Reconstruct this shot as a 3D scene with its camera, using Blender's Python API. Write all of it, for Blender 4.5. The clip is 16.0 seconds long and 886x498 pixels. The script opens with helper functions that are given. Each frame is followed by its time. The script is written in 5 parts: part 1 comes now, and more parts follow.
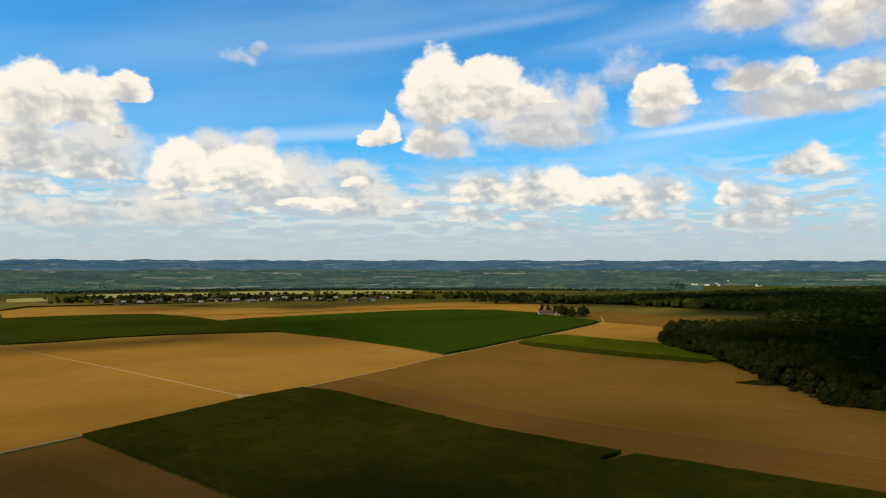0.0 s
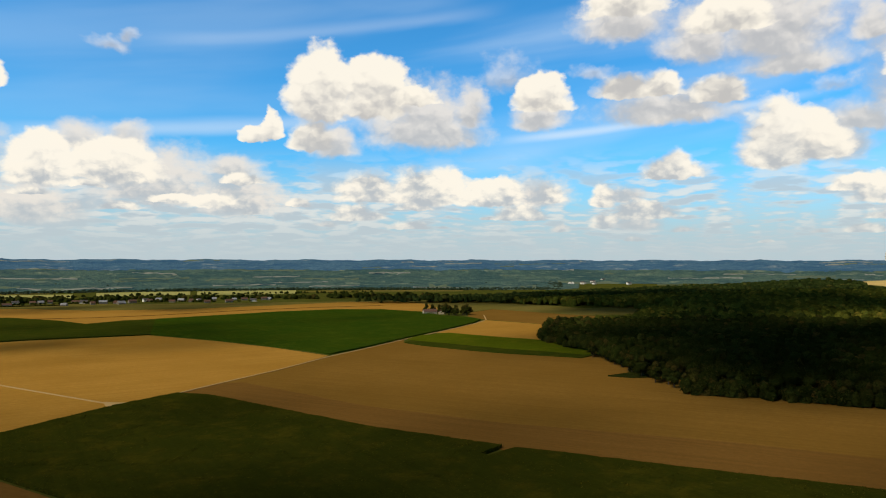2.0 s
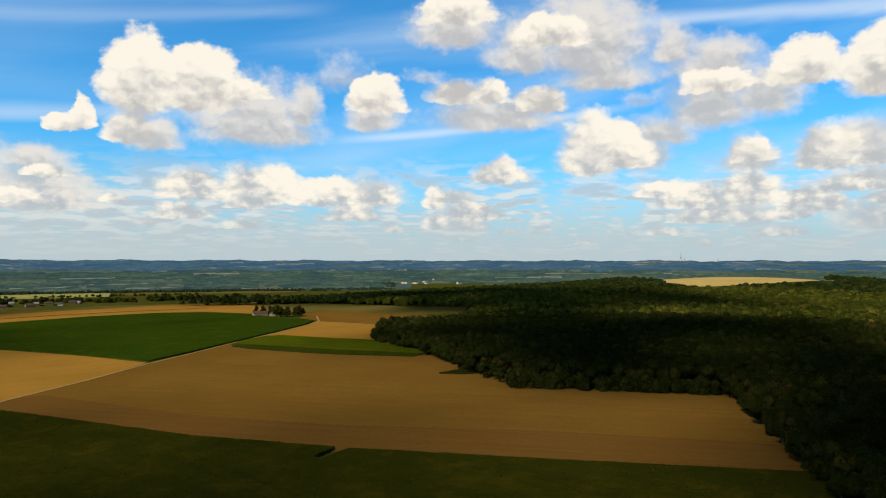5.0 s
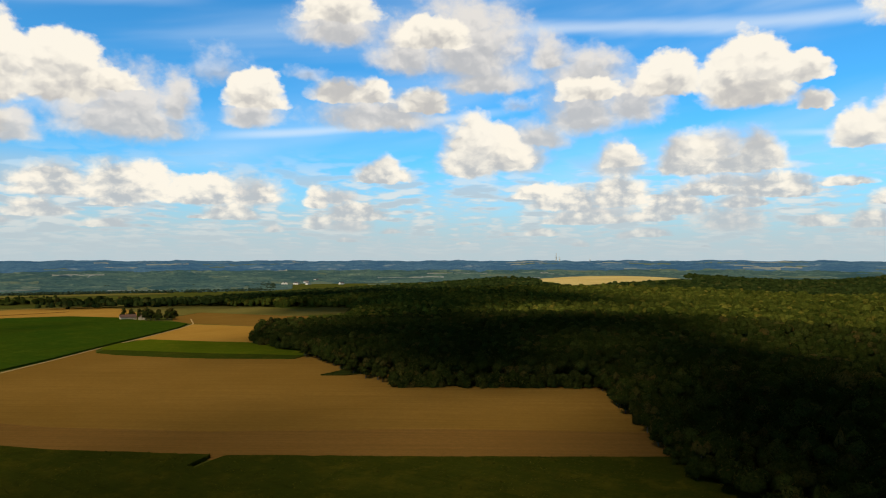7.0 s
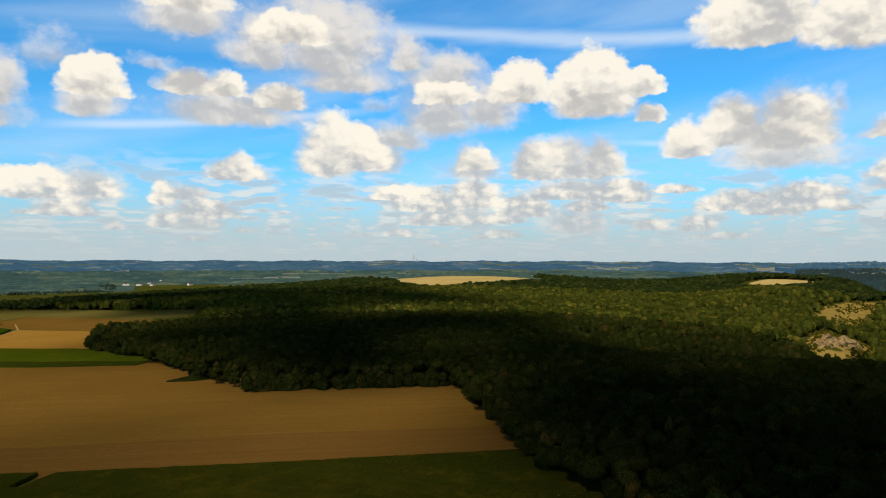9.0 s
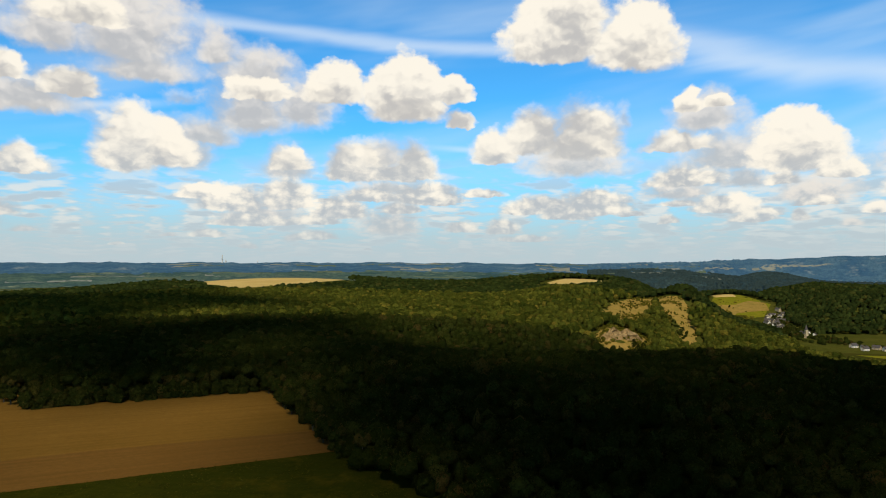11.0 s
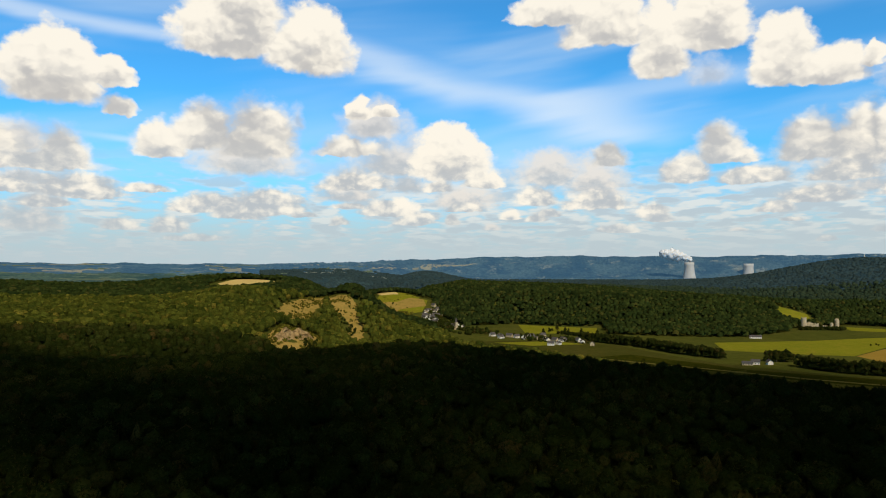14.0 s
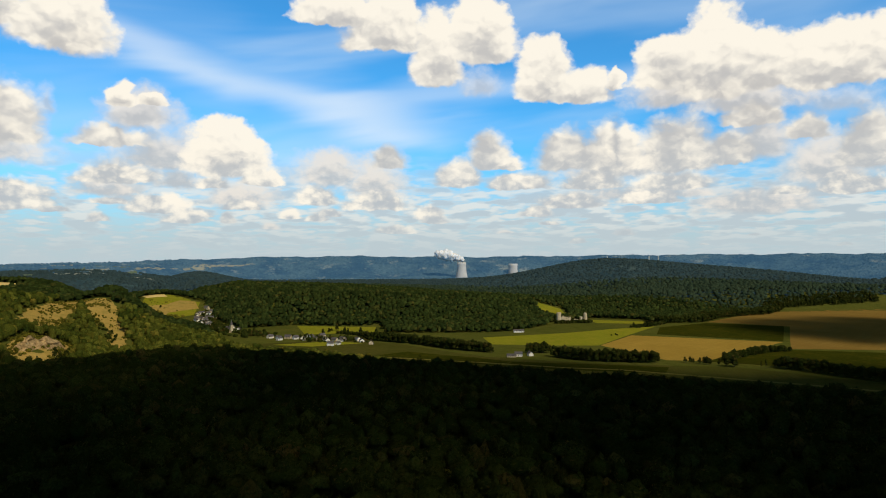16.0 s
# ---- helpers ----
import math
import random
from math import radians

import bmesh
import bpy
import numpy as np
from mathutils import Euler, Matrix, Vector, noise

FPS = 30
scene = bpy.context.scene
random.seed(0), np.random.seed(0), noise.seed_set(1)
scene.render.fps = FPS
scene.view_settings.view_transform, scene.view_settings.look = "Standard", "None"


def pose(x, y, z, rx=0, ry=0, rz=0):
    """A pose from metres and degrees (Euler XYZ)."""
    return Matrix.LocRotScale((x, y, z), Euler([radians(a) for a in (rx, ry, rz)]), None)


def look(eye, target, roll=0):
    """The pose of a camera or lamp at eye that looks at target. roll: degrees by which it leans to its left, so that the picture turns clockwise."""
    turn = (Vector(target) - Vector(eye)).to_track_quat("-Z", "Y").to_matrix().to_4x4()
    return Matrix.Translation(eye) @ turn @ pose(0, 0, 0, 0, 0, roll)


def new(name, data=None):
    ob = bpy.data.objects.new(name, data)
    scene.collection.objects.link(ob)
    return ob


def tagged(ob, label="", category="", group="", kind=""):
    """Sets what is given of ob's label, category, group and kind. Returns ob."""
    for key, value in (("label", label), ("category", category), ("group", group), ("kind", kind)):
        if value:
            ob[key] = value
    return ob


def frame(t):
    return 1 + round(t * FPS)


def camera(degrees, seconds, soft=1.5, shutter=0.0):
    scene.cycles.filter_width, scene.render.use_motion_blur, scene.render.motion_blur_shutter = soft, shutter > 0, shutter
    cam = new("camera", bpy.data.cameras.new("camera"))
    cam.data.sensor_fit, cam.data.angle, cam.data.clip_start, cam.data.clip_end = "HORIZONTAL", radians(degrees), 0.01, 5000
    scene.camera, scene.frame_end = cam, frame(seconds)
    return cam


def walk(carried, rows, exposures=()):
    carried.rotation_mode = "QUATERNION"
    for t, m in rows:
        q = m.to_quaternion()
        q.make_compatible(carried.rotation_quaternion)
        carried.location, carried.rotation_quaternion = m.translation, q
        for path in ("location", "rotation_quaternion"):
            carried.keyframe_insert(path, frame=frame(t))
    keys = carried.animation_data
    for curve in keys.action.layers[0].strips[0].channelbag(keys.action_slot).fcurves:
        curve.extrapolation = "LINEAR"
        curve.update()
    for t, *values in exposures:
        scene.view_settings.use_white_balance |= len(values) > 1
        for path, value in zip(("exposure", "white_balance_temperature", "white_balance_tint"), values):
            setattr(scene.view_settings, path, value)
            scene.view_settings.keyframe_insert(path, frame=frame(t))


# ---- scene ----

# The camera hangs still, high over a plateau of fields, and turns slowly to the right.
EYE = 100.0
cam = camera(64.74, 16.0, soft=1.1)
PATH = [(0, 7.04, 1.07, 0.08), (0.5, 4.66, 1.05, 0.10), (1, 2.29, 1.05, 0.04), (1.5, -0.04, 1.05, 0.09), (2, -2.36, 1.04, 0.09), (2.5, -4.64, 1.05, 0.11), (3, -6.94, 1.05, 0.17), (3.5, -9.21, 1.06, 0.15), (4, -11.49, 1.08, 0.13), (6.5, -22.92, 1.07, -0.03), (7, -25.52, 1.09, -0.03), (7.5, -28.16, 1.12, 0.02), (8, -30.79, 1.13, 0.05), (10.5, -48.37, 1.19, 0.02), (11, -52.25, 1.24, -0.03), (11.5, -56.43, 1.23, 0.02), (12, -60.84, 1.23, -0.01), (12.5, -65.30, 1.23, -0.09), (13, -69.71, 1.24, -0.11), (13.5, -74.17, 1.22, -0.10), (14, -78.60, 1.22, -0.11), (14.5, -83.05, 1.20, -0.09), (15, -87.52, 1.20, -0.09), (15.5, -92.01, 1.21, -0.12), (16, -96.48, 1.19, -0.12)]
walk(cam, [(t, pose(0, 0, EYE, 90 + pitch, -roll, yaw)) for t, yaw, pitch, roll in PATH])

# ---- light: sun, blue sky and fair-weather clouds ----
SUN_AZ, SUN_EL = 122.0, 45.0        # degrees: to the left of +y, above the horizon
SUN_WAY = Vector((-math.sin(radians(SUN_AZ)) * math.cos(radians(SUN_EL)), math.cos(radians(SUN_AZ)) * math.cos(radians(SUN_EL)), math.sin(radians(SUN_EL))))

sun = new("sun", bpy.data.lights.new("sun", "SUN"))
sun.data.energy, sun.data.angle, sun.data.color = 3.3, radians(5.0), (1.0, 0.91, 0.74)
sun.matrix_world = look(SUN_WAY * 1000, (0, 0, 0))


class Graph:
    """A node tree that is written as plain sums."""

    def __init__(self, tree):
        self.tree, self.nodes, self.links = tree, tree.nodes, tree.links

    def put(self, socket, value):
        if isinstance(value, bpy.types.NodeSocket):
            self.links.new(value, socket)
        elif value is not None:
            socket.default_value = value

    def math(self, op, a, b=None, c=None, clamp=False):
        n = self.nodes.new("ShaderNodeMath")
        n.operation, n.use_clamp = op, clamp
        for s, v in zip(n.inputs, (a, b, c)):
            self.put(s, v)
        return n.outputs[0]

    def vec(self, op, a, b=None, c=None):
        n = self.nodes.new("ShaderNodeVectorMath")
        n.operation = op
        for s, v in zip(n.inputs, (a, b, c)):
            self.put(s, v)
        return n.outputs["Value" if op in ("LENGTH", "DOT_PRODUCT") else "Vector"]

    def join(self, x, y, z=0.0):
        n = self.nodes.new("ShaderNodeCombineXYZ")
        for s, v in zip(n.inputs, (x, y, z)):
            self.put(s, v)
        return n.outputs[0]

    def split(self, v):
        n = self.nodes.new("ShaderNodeSeparateXYZ")
        self.put(n.inputs[0], v)
        return n.outputs

    def noise(self, v, scale, detail=4.0, rough=0.55, lac=2.0, dist=0.0, color=False):
        n = self.nodes.new("ShaderNodeTexNoise")
        for key, value in (("Vector", v), ("Scale", scale), ("Detail", detail), ("Roughness", rough), ("Lacunarity", lac), ("Distortion", dist)):
            self.put(n.inputs[key], value)
        return n.outputs["Color" if color else "Fac"]

    def step(self, lo, hi, v, smooth=True, out=(0.0, 1.0)):
        n = self.nodes.new("ShaderNodeMapRange")
        n.interpolation_type = "SMOOTHSTEP" if smooth else "LINEAR"
        for key, value in (("Value", v), ("From Min", lo), ("From Max", hi), ("To Min", out[0]), ("To Max", out[1])):
            self.put(n.inputs[key], value)
        return n.outputs[0]

    def mix(self, f, a, b, blend="MIX"):
        n = self.nodes.new("ShaderNodeMix")
        n.data_type, n.blend_type = "RGBA", blend
        for s, v in ((n.inputs[0], f), (n.inputs[6], a), (n.inputs[7], b)):
            self.put(s, (*v, 1.0) if isinstance(v, tuple) and len(v) == 3 else v)
        return n.outputs[2]


HEAPS, GREYS, WISPS = [], [], []


def heap(az, el, wide, high):
    """One bright dome of a heap cloud: the middle of its flat base, half its width and its height, in degrees."""
    HEAPS.append((az, el, wide, high))


def grey(az, el, wide, high):
    """A grey dome of cloud in the shade of others."""
    GREYS.append((az, el, wide, high))


def wisp(az, el, wide, high):
    """A thin rag of cloud."""
    WISPS.append((az, el, wide, high))


grey(39.1, 4.6, 1.2, 1.6)
grey(38.1, 3.2, 2.0, 1.4)
grey(35.3, 2.9, 2.9, 1.6)
grey(33.5, 7.5, 3.5, 3.0)
grey(28.4, 3.4, 4.0, 2.4)
grey(25.0, 8.3, 2.3, 1.9)
grey(22.1, 8.6, 1.9, 1.8)
grey(20.0, 5.2, 5.1, 3.6)
grey(14.6, 7.0, 2.5, 1.3)
grey(13.7, 4.3, 3.6, 2.8)
grey(6.5, 9.0, 2.0, 2.0)
grey(-0.6, 10.2, 5.1, 4.2)
grey(-2.4, 9.9, 3.4, 2.2)
grey(-4.7, 11.6, 1.5, 2.9)
grey(-10.1, 11.2, 2.3, 2.2)
grey(-10.3, 5.0, 2.6, 2.0)
grey(-16.8, 5.1, 2.1, 1.1)
grey(-17.0, 17.9, 3.7, 3.3)
grey(-17.8, 2.8, 2.3, 1.3)
grey(-20.3, 11.3, 5.9, 2.4)
grey(-22.6, 16.0, 3.3, 3.3)
grey(-27.7, 16.1, 5.1, 5.2)
grey(-29.1, 14.2, 4.2, 2.0)
grey(-31.6, 8.1, 2.5, 3.2)
grey(-33.2, 9.7, 2.7, 2.2)
grey(-34.4, 15.8, 2.0, 2.4)
grey(-36.8, 11.2, 3.9, 3.5)
grey(-37.3, 14.5, 3.6, 2.3)
grey(-37.7, 3.9, 3.5, 0.9)
grey(-39.7, 7.4, 2.2, 2.1)
grey(-40.8, 11.7, 3.0, 3.5)
grey(-47.1, 6.0, 2.7, 1.0)
grey(-47.4, 8.5, 1.8, 1.7)
grey(-47.8, 2.9, 3.0, 1.9)
grey(-49.2, 11.9, 3.2, 1.6)
grey(-63.0, 7.7, 4.5, 2.5)
grey(-68.8, 15.4, 2.6, 1.7)
grey(-70.8, 5.4, 2.8, 1.4)
grey(-73.0, 10.7, 2.9, 2.4)
grey(-75.2, 7.7, 4.9, 2.9)
grey(-75.6, 6.1, 2.2, 1.3)
grey(-80.3, 4.9, 3.0, 1.6)
grey(-87.4, 6.8, 3.4, 2.5)
grey(-91.0, 5.8, 2.8, 2.9)
grey(-110.9, 7.3, 5.7, 2.2)
grey(-113.0, 5.3, 6.4, 0.9)
grey(-114.8, 12.6, 3.6, 2.1)
grey(-120.0, 11.8, 4.7, 2.0)
grey(-120.7, 4.2, 5.0, 1.7)
grey(-121.2, 8.5, 2.7, 3.1)
grey(-125.2, 6.6, 3.2, 3.0)

heap(38.5, 7.0, 3.7, 3.1)
heap(37.7, 10.2, 2.8, 3.5)
heap(34.3, 10.6, 2.6, 2.7)
heap(33.7, 6.3, 2.8, 1.6)
heap(32.2, 9.3, 0.8, 1.0)
heap(31.5, 12.2, 1.5, 1.7)
heap(27.6, 5.9, 2.4, 3.1)
heap(23.0, 6.3, 3.2, 2.7)
heap(15.3, 4.3, 2.6, 0.9)
heap(13.5, 6.2, 1.8, 0.7)
heap(12.8, 9.5, 1.1, 1.1)
heap(11.6, 10.0, 0.8, 1.9)
heap(8.4, 9.3, 1.8, 2.2)
heap(7.6, 11.9, 2.6, 4.6)
heap(4.9, 3.5, 1.9, 1.2)
heap(3.8, 5.2, 2.7, 2.2)
heap(3.4, 12.3, 2.9, 3.9)
heap(0.3, 2.7, 1.8, 0.6)
heap(-0.2, 12.9, 1.8, 1.4)
heap(-1.1, 5.0, 3.6, 2.8)
heap(-6.1, 4.8, 2.6, 1.8)
heap(-7.5, 5.3, 1.5, 1.6)
heap(-8.6, 3.5, 2.2, 1.2)
heap(-10.4, 12.3, 2.4, 2.5)
heap(-11.2, 5.0, 1.1, 1.2)
heap(-15.2, 2.8, 1.0, 0.5)
heap(-15.2, 4.6, 1.0, 1.6)
heap(-16.9, 13.1, 2.3, 1.5)
heap(-17.0, 19.2, 3.2, 2.0)
heap(-18.3, 3.6, 2.8, 1.3)
heap(-19.5, 13.0, 1.9, 1.7)
heap(-20.6, 6.7, 2.5, 1.5)
heap(-20.8, 7.2, 1.2, 1.5)
heap(-24.2, 12.3, 2.0, 1.7)
heap(-24.6, 17.4, 2.9, 1.9)
heap(-28.0, 7.7, 2.7, 4.2)
heap(-30.2, 7.9, 2.3, 2.8)
heap(-33.6, 2.2, 1.4, 0.6)
heap(-35.4, 4.5, 2.8, 1.9)
heap(-37.2, 3.2, 4.0, 0.8)
heap(-37.5, 13.1, 2.6, 1.4)
heap(-39.7, 4.8, 2.2, 2.2)
heap(-39.9, 7.8, 1.7, 1.5)
heap(-42.0, 2.1, 1.7, 0.6)
heap(-42.0, 3.3, 2.1, 0.8)
heap(-43.4, 13.2, 2.4, 2.7)
heap(-43.7, 3.9, 2.5, 1.7)
heap(-45.1, 7.2, 2.9, 2.7)
heap(-46.2, 5.2, 2.4, 1.0)
heap(-47.9, 13.2, 2.1, 2.6)
heap(-48.2, 7.0, 3.8, 1.2)
heap(-49.0, 4.3, 1.6, 0.8)
heap(-49.4, 12.4, 3.2, 4.1)
heap(-50.0, 7.2, 1.8, 2.6)
heap(-50.9, 5.2, 3.2, 1.6)
heap(-53.0, 13.3, 1.5, 1.8)
heap(-53.6, 11.3, 1.3, 1.1)
heap(-53.8, 2.8, 1.3, 0.6)
heap(-53.8, 2.7, 1.4, 0.8)
heap(-56.5, 8.5, 2.1, 2.3)
heap(-57.1, 2.6, 1.3, 1.1)
heap(-57.4, 2.8, 1.2, 0.8)
heap(-58.9, 1.9, 2.2, 0.5)
heap(-59.7, 9.5, 2.3, 3.0)
heap(-59.7, 4.2, 2.7, 1.3)
heap(-61.6, 16.7, 4.4, 4.3)
heap(-62.1, 3.8, 1.9, 1.4)
heap(-63.0, 19.1, 2.8, 2.3)
heap(-63.9, 9.0, 3.0, 3.9)
heap(-64.5, 4.2, 3.2, 1.9)
heap(-67.7, 15.8, 3.4, 3.8)
heap(-70.1, 3.2, 0.8, 0.6)
heap(-70.8, 8.9, 2.7, 1.4)
heap(-71.4, 6.2, 3.0, 1.5)
heap(-71.7, 11.8, 1.0, 1.5)
heap(-73.9, 11.9, 1.1, 0.8)
heap(-74.3, 4.1, 2.6, 1.2)
heap(-76.3, 3.3, 1.8, 0.9)
heap(-78.3, 6.0, 1.3, 1.0)
heap(-79.3, 7.4, 3.3, 3.7)
heap(-79.4, 3.3, 0.6, 0.8)
heap(-81.9, 6.4, 1.7, 1.0)
heap(-84.1, 3.7, 0.9, 0.6)
heap(-86.2, 4.9, 1.8, 1.4)
heap(-87.3, 3.9, 1.1, 0.5)
heap(-87.5, 19.1, 3.4, 2.1)
heap(-91.0, 4.5, 2.8, 1.2)
heap(-91.7, 17.5, 3.7, 3.4)
heap(-92.2, 7.9, 1.4, 1.7)
heap(-92.6, 2.5, 1.7, 0.6)
heap(-95.4, 3.7, 1.3, 1.2)
heap(-96.0, 15.0, 2.1, 4.5)
heap(-97.8, 6.6, 1.9, 2.0)
heap(-99.6, 16.7, 2.8, 4.2)
heap(-100.3, 8.1, 1.9, 2.5)
heap(-101.5, 7.8, 1.6, 1.2)
heap(-102.8, 6.2, 2.7, 1.2)
heap(-104.1, 3.9, 1.4, 0.8)
heap(-104.7, 13.6, 2.3, 4.0)
heap(-106.4, 7.9, 2.4, 2.9)
heap(-106.9, 4.6, 2.7, 1.1)
heap(-107.8, 13.1, 2.7, 2.2)
heap(-108.7, 6.1, 2.7, 1.3)
heap(-110.0, 7.8, 2.6, 3.4)
heap(-110.4, 13.9, 0.6, 1.4)
heap(-113.0, 4.8, 2.6, 0.9)
heap(-114.4, 14.1, 2.6, 3.1)
heap(-114.7, 5.9, 3.3, 1.2)
heap(-115.1, 7.7, 3.3, 3.7)
heap(-118.1, 13.3, 3.6, 5.1)
heap(-118.8, 7.8, 2.1, 2.1)
heap(-120.4, 10.5, 2.3, 1.4)
heap(-121.2, 13.4, 3.1, 3.4)
heap(-124.0, 9.3, 1.4, 1.7)
heap(-124.9, 13.0, 2.9, 3.2)
heap(-127.0, 5.2, 2.4, 1.3)
heap(-127.1, 13.1, 3.8, 3.6)
heap(-128.2, 7.2, 2.3, 3.6)

wisp(23.3, 15.6, 1.7, 1.0)
wisp(22.0, 16.3, 0.8, 0.8)
wisp(-7.8, 14.4, 3.0, 2.3)
wisp(-14.5, 14.8, 2.0, 0.9)
wisp(-31.8, 12.5, 1.8, 1.0)
wisp(-66.9, 11.2, 0.6, 2.1)
wisp(-99.6, 14.3, 2.3, 1.7)
wisp(-126.0, 11.3, 4.2, 1.6)


# small heaps strewn low over the horizon, smaller the lower they stand
for k in range(48):
    az, el = 40.0 - 170.0 * ((k * 0.618034) % 1.0), 1.0 + 4.6 * ((k * 0.754878 + 0.2) % 1.0)
    big = (0.30 + 0.26 * el) * (0.55 + 0.75 * ((k * 0.569840 + 0.5) % 1.0))
    (grey if k % 4 == 0 else heap)(az, el, big, big * (0.36 + 0.2 * (k % 3 == 1)))


# long streaks of high cloud: from and to, in degrees, and half their breadth
STREAKS = [(-60, 19.5, -96, 10.5, 2.0, 0.48), (-30, 18.5, -66, 16.5, 1.0, 0.5), (-8, 10.0, -30, 12.0, 0.5, 0.5), (-52, 9.6, -64, 8.6, 0.4, 0.5), (20, 17.0, -6, 19.5, 0.9, 0.16), (30, 9.0, 2, 11.5, 1.2, 0.35), (-84, 12.5, -130, 15.0, 1.5, 0.35)]


def dome_group():
    """The sums for one dome of cloud, joined smoothly to those before it."""
    tree = bpy.data.node_groups.new("dome", "ShaderNodeTree")
    for key, kind in (("Place", "Vector"), ("Scale", "Vector"), ("Shift", "Vector"), ("Fold", "Vector"), ("Body", "Float"), ("Rise", "Float")):
        tree.interface.new_socket(key, in_out="INPUT", socket_type="NodeSocket" + kind)
    for key in ("Body", "Rise"):
        tree.interface.new_socket(key, in_out="OUTPUT", socket_type="NodeSocketFloat")
    g = Graph(tree)
    given, out = g.nodes.new("NodeGroupInput").outputs, g.nodes.new("NodeGroupOutput").inputs
    q = g.vec("MULTIPLY_ADD", given["Place"], given["Scale"], given["Shift"])
    d = g.vec("LENGTH", g.vec("MAXIMUM", q, g.vec("MULTIPLY", q, given["Fold"])))
    u = g.vec("LENGTH", g.vec("MULTIPLY", g.vec("MAXIMUM", q, g.vec("MULTIPLY", q, (-1.0, 0.0, 0.0))), (0.58, 1.0, 0.0)))
    g.put(out["Body"], g.math("SMOOTH_MIN", given["Body"], d, 0.28))
    g.put(out["Rise"], g.math("SMOOTH_MIN", given["Rise"], u, 0.24))
    return tree


DOME = dome_group()


def build_sky():
    world = bpy.data.worlds.new("sky")
    scene.world, world.use_nodes = world, True
    g = Graph(world.node_tree)
    g.nodes.clear()
    out, back = g.nodes.new("ShaderNodeOutputWorld"), g.nodes.new("ShaderNodeBackground")
    g.links.new(back.outputs[0], out.inputs[0])
    sky = g.nodes.new("ShaderNodeTexSky")
    sky.sky_type, sky.sun_disc = "NISHITA", False
    sky.sun_elevation, sky.sun_rotation = radians(SUN_EL), radians(-SUN_AZ)
    sky.air_density, sky.dust_density, sky.ozone_density = 1.0, 0.4, 3.0
    way = g.nodes.new("ShaderNodeTexCoord").outputs["Generated"]
    x, y, z = g.split(way)
    az = g.math("MULTIPLY", g.math("ARCTAN2", g.math("MULTIPLY", x, -1.0), y), 57.2958)
    el = g.math("MULTIPLY", g.math("ARCSINE", z), 57.2958)
    flat = g.join(az, el)
    # blue of the open sky, deeper above, pale low down
    blue = g.mix(1.0, sky.outputs[0], (0.038, 0.126, 0.170), "MULTIPLY")
    blue = g.mix(g.step(9.5, 0.0, el, out=(0.0, 0.94)), blue, (0.47, 0.60, 0.66))
    # thin veils of high cloud, drawn out along the wind
    lean = g.join(g.math("ADD", g.math("MULTIPLY", az, 0.022), g.math("MULTIPLY", el, 0.03)), g.math("ADD", g.math("MULTIPLY", el, 0.11), g.math("MULTIPLY", az, 0.010)))
    streak = g.noise(lean, 1.5, 4.0, 0.5, dist=0.3)
    veil = g.math("MULTIPLY", g.step(0.40, 0.72, streak), g.step(2.0, 9.0, el))
    blue = g.mix(g.math("MULTIPLY", veil, g.step(-10.0, 10.0, az, out=(0.40, 0.18))), blue, (0.66, 0.80, 0.93))
    for az0, el0, az1, el1, wide, strong in STREAKS:
        off = g.math("SUBTRACT", el, g.math("ADD", el0, g.math("MULTIPLY", g.math("SUBTRACT", az, az0), (el1 - el0) / (az1 - az0))))
        off = g.math("ADD", off, g.math("MULTIPLY", g.math("SUBTRACT", streak, 0.5), wide * 4.0))
        band = g.step(wide, 0.0, g.math("ABSOLUTE", off))
        band = g.math("MULTIPLY", band, g.math("MULTIPLY", g.step(az0 + 3, az0 - 4, az), g.step(az1 - 3, az1 + 4, az)))
        blue = g.mix(g.math("MULTIPLY", band, strong), blue, (0.82, 0.90, 0.97))
    # a deck of small flat heaps that closes up towards the horizon
    def deck(lift):
        rise = g.math("SINE", g.math("MULTIPLY", g.math("MAXIMUM", g.math("SUBTRACT", el, lift), 0.05), 0.0174533))
        far = g.math("DIVIDE", 1.0, g.math("ADD", rise, 0.14))
        return g.noise(g.vec("MULTIPLY", g.join(x, y), g.join(far, far)), 3.4, 3.0, 0.5)

    thick = g.math("ADD", 0.10, g.math("MULTIPLY", el, 0.12))
    foot, waist, crown = deck(0.0), deck(thick), deck(g.math("MULTIPLY", thick, 2.0))
    few = g.math("MINIMUM", g.step(-6.0, 8.0, az, out=(0.055, 0.0)), g.step(-66.0, -84.0, az, out=(0.055, 0.0)))
    dense = g.math("SUBTRACT", g.math("MAXIMUM", foot, g.math("MAXIMUM", g.math("SUBTRACT", waist, 0.015), g.math("SUBTRACT", crown, 0.04))), few)
    low = g.math("MULTIPLY", g.step(0.46, 0.58, dense), g.math("MULTIPLY", g.step(0.1, 0.8, el), g.step(9.5, 5.0, el)))
    blue = g.mix(g.math("MULTIPLY", g.math("MULTIPLY", g.step(0.38, 0.55, dense), g.step(9.0, 4.0, el)), 0.55), blue, (0.55, 0.62, 0.66))
    lit = g.math("SUBTRACT", 1.0, g.step(0.46, 0.58, g.math("SUBTRACT", foot, few)))
    blue = g.mix(g.math("MULTIPLY", low, g.step(0.5, 4.0, el, out=(0.25, 0.60))), blue, g.mix(lit, (0.52, 0.56, 0.59), (0.90, 0.86, 0.78)))
    # domes of cloud on flat bases: their outlines wander, and small billows swell out of them
    calm = g.step(1.0, 11.0, el, out=(0.28, 1.0))
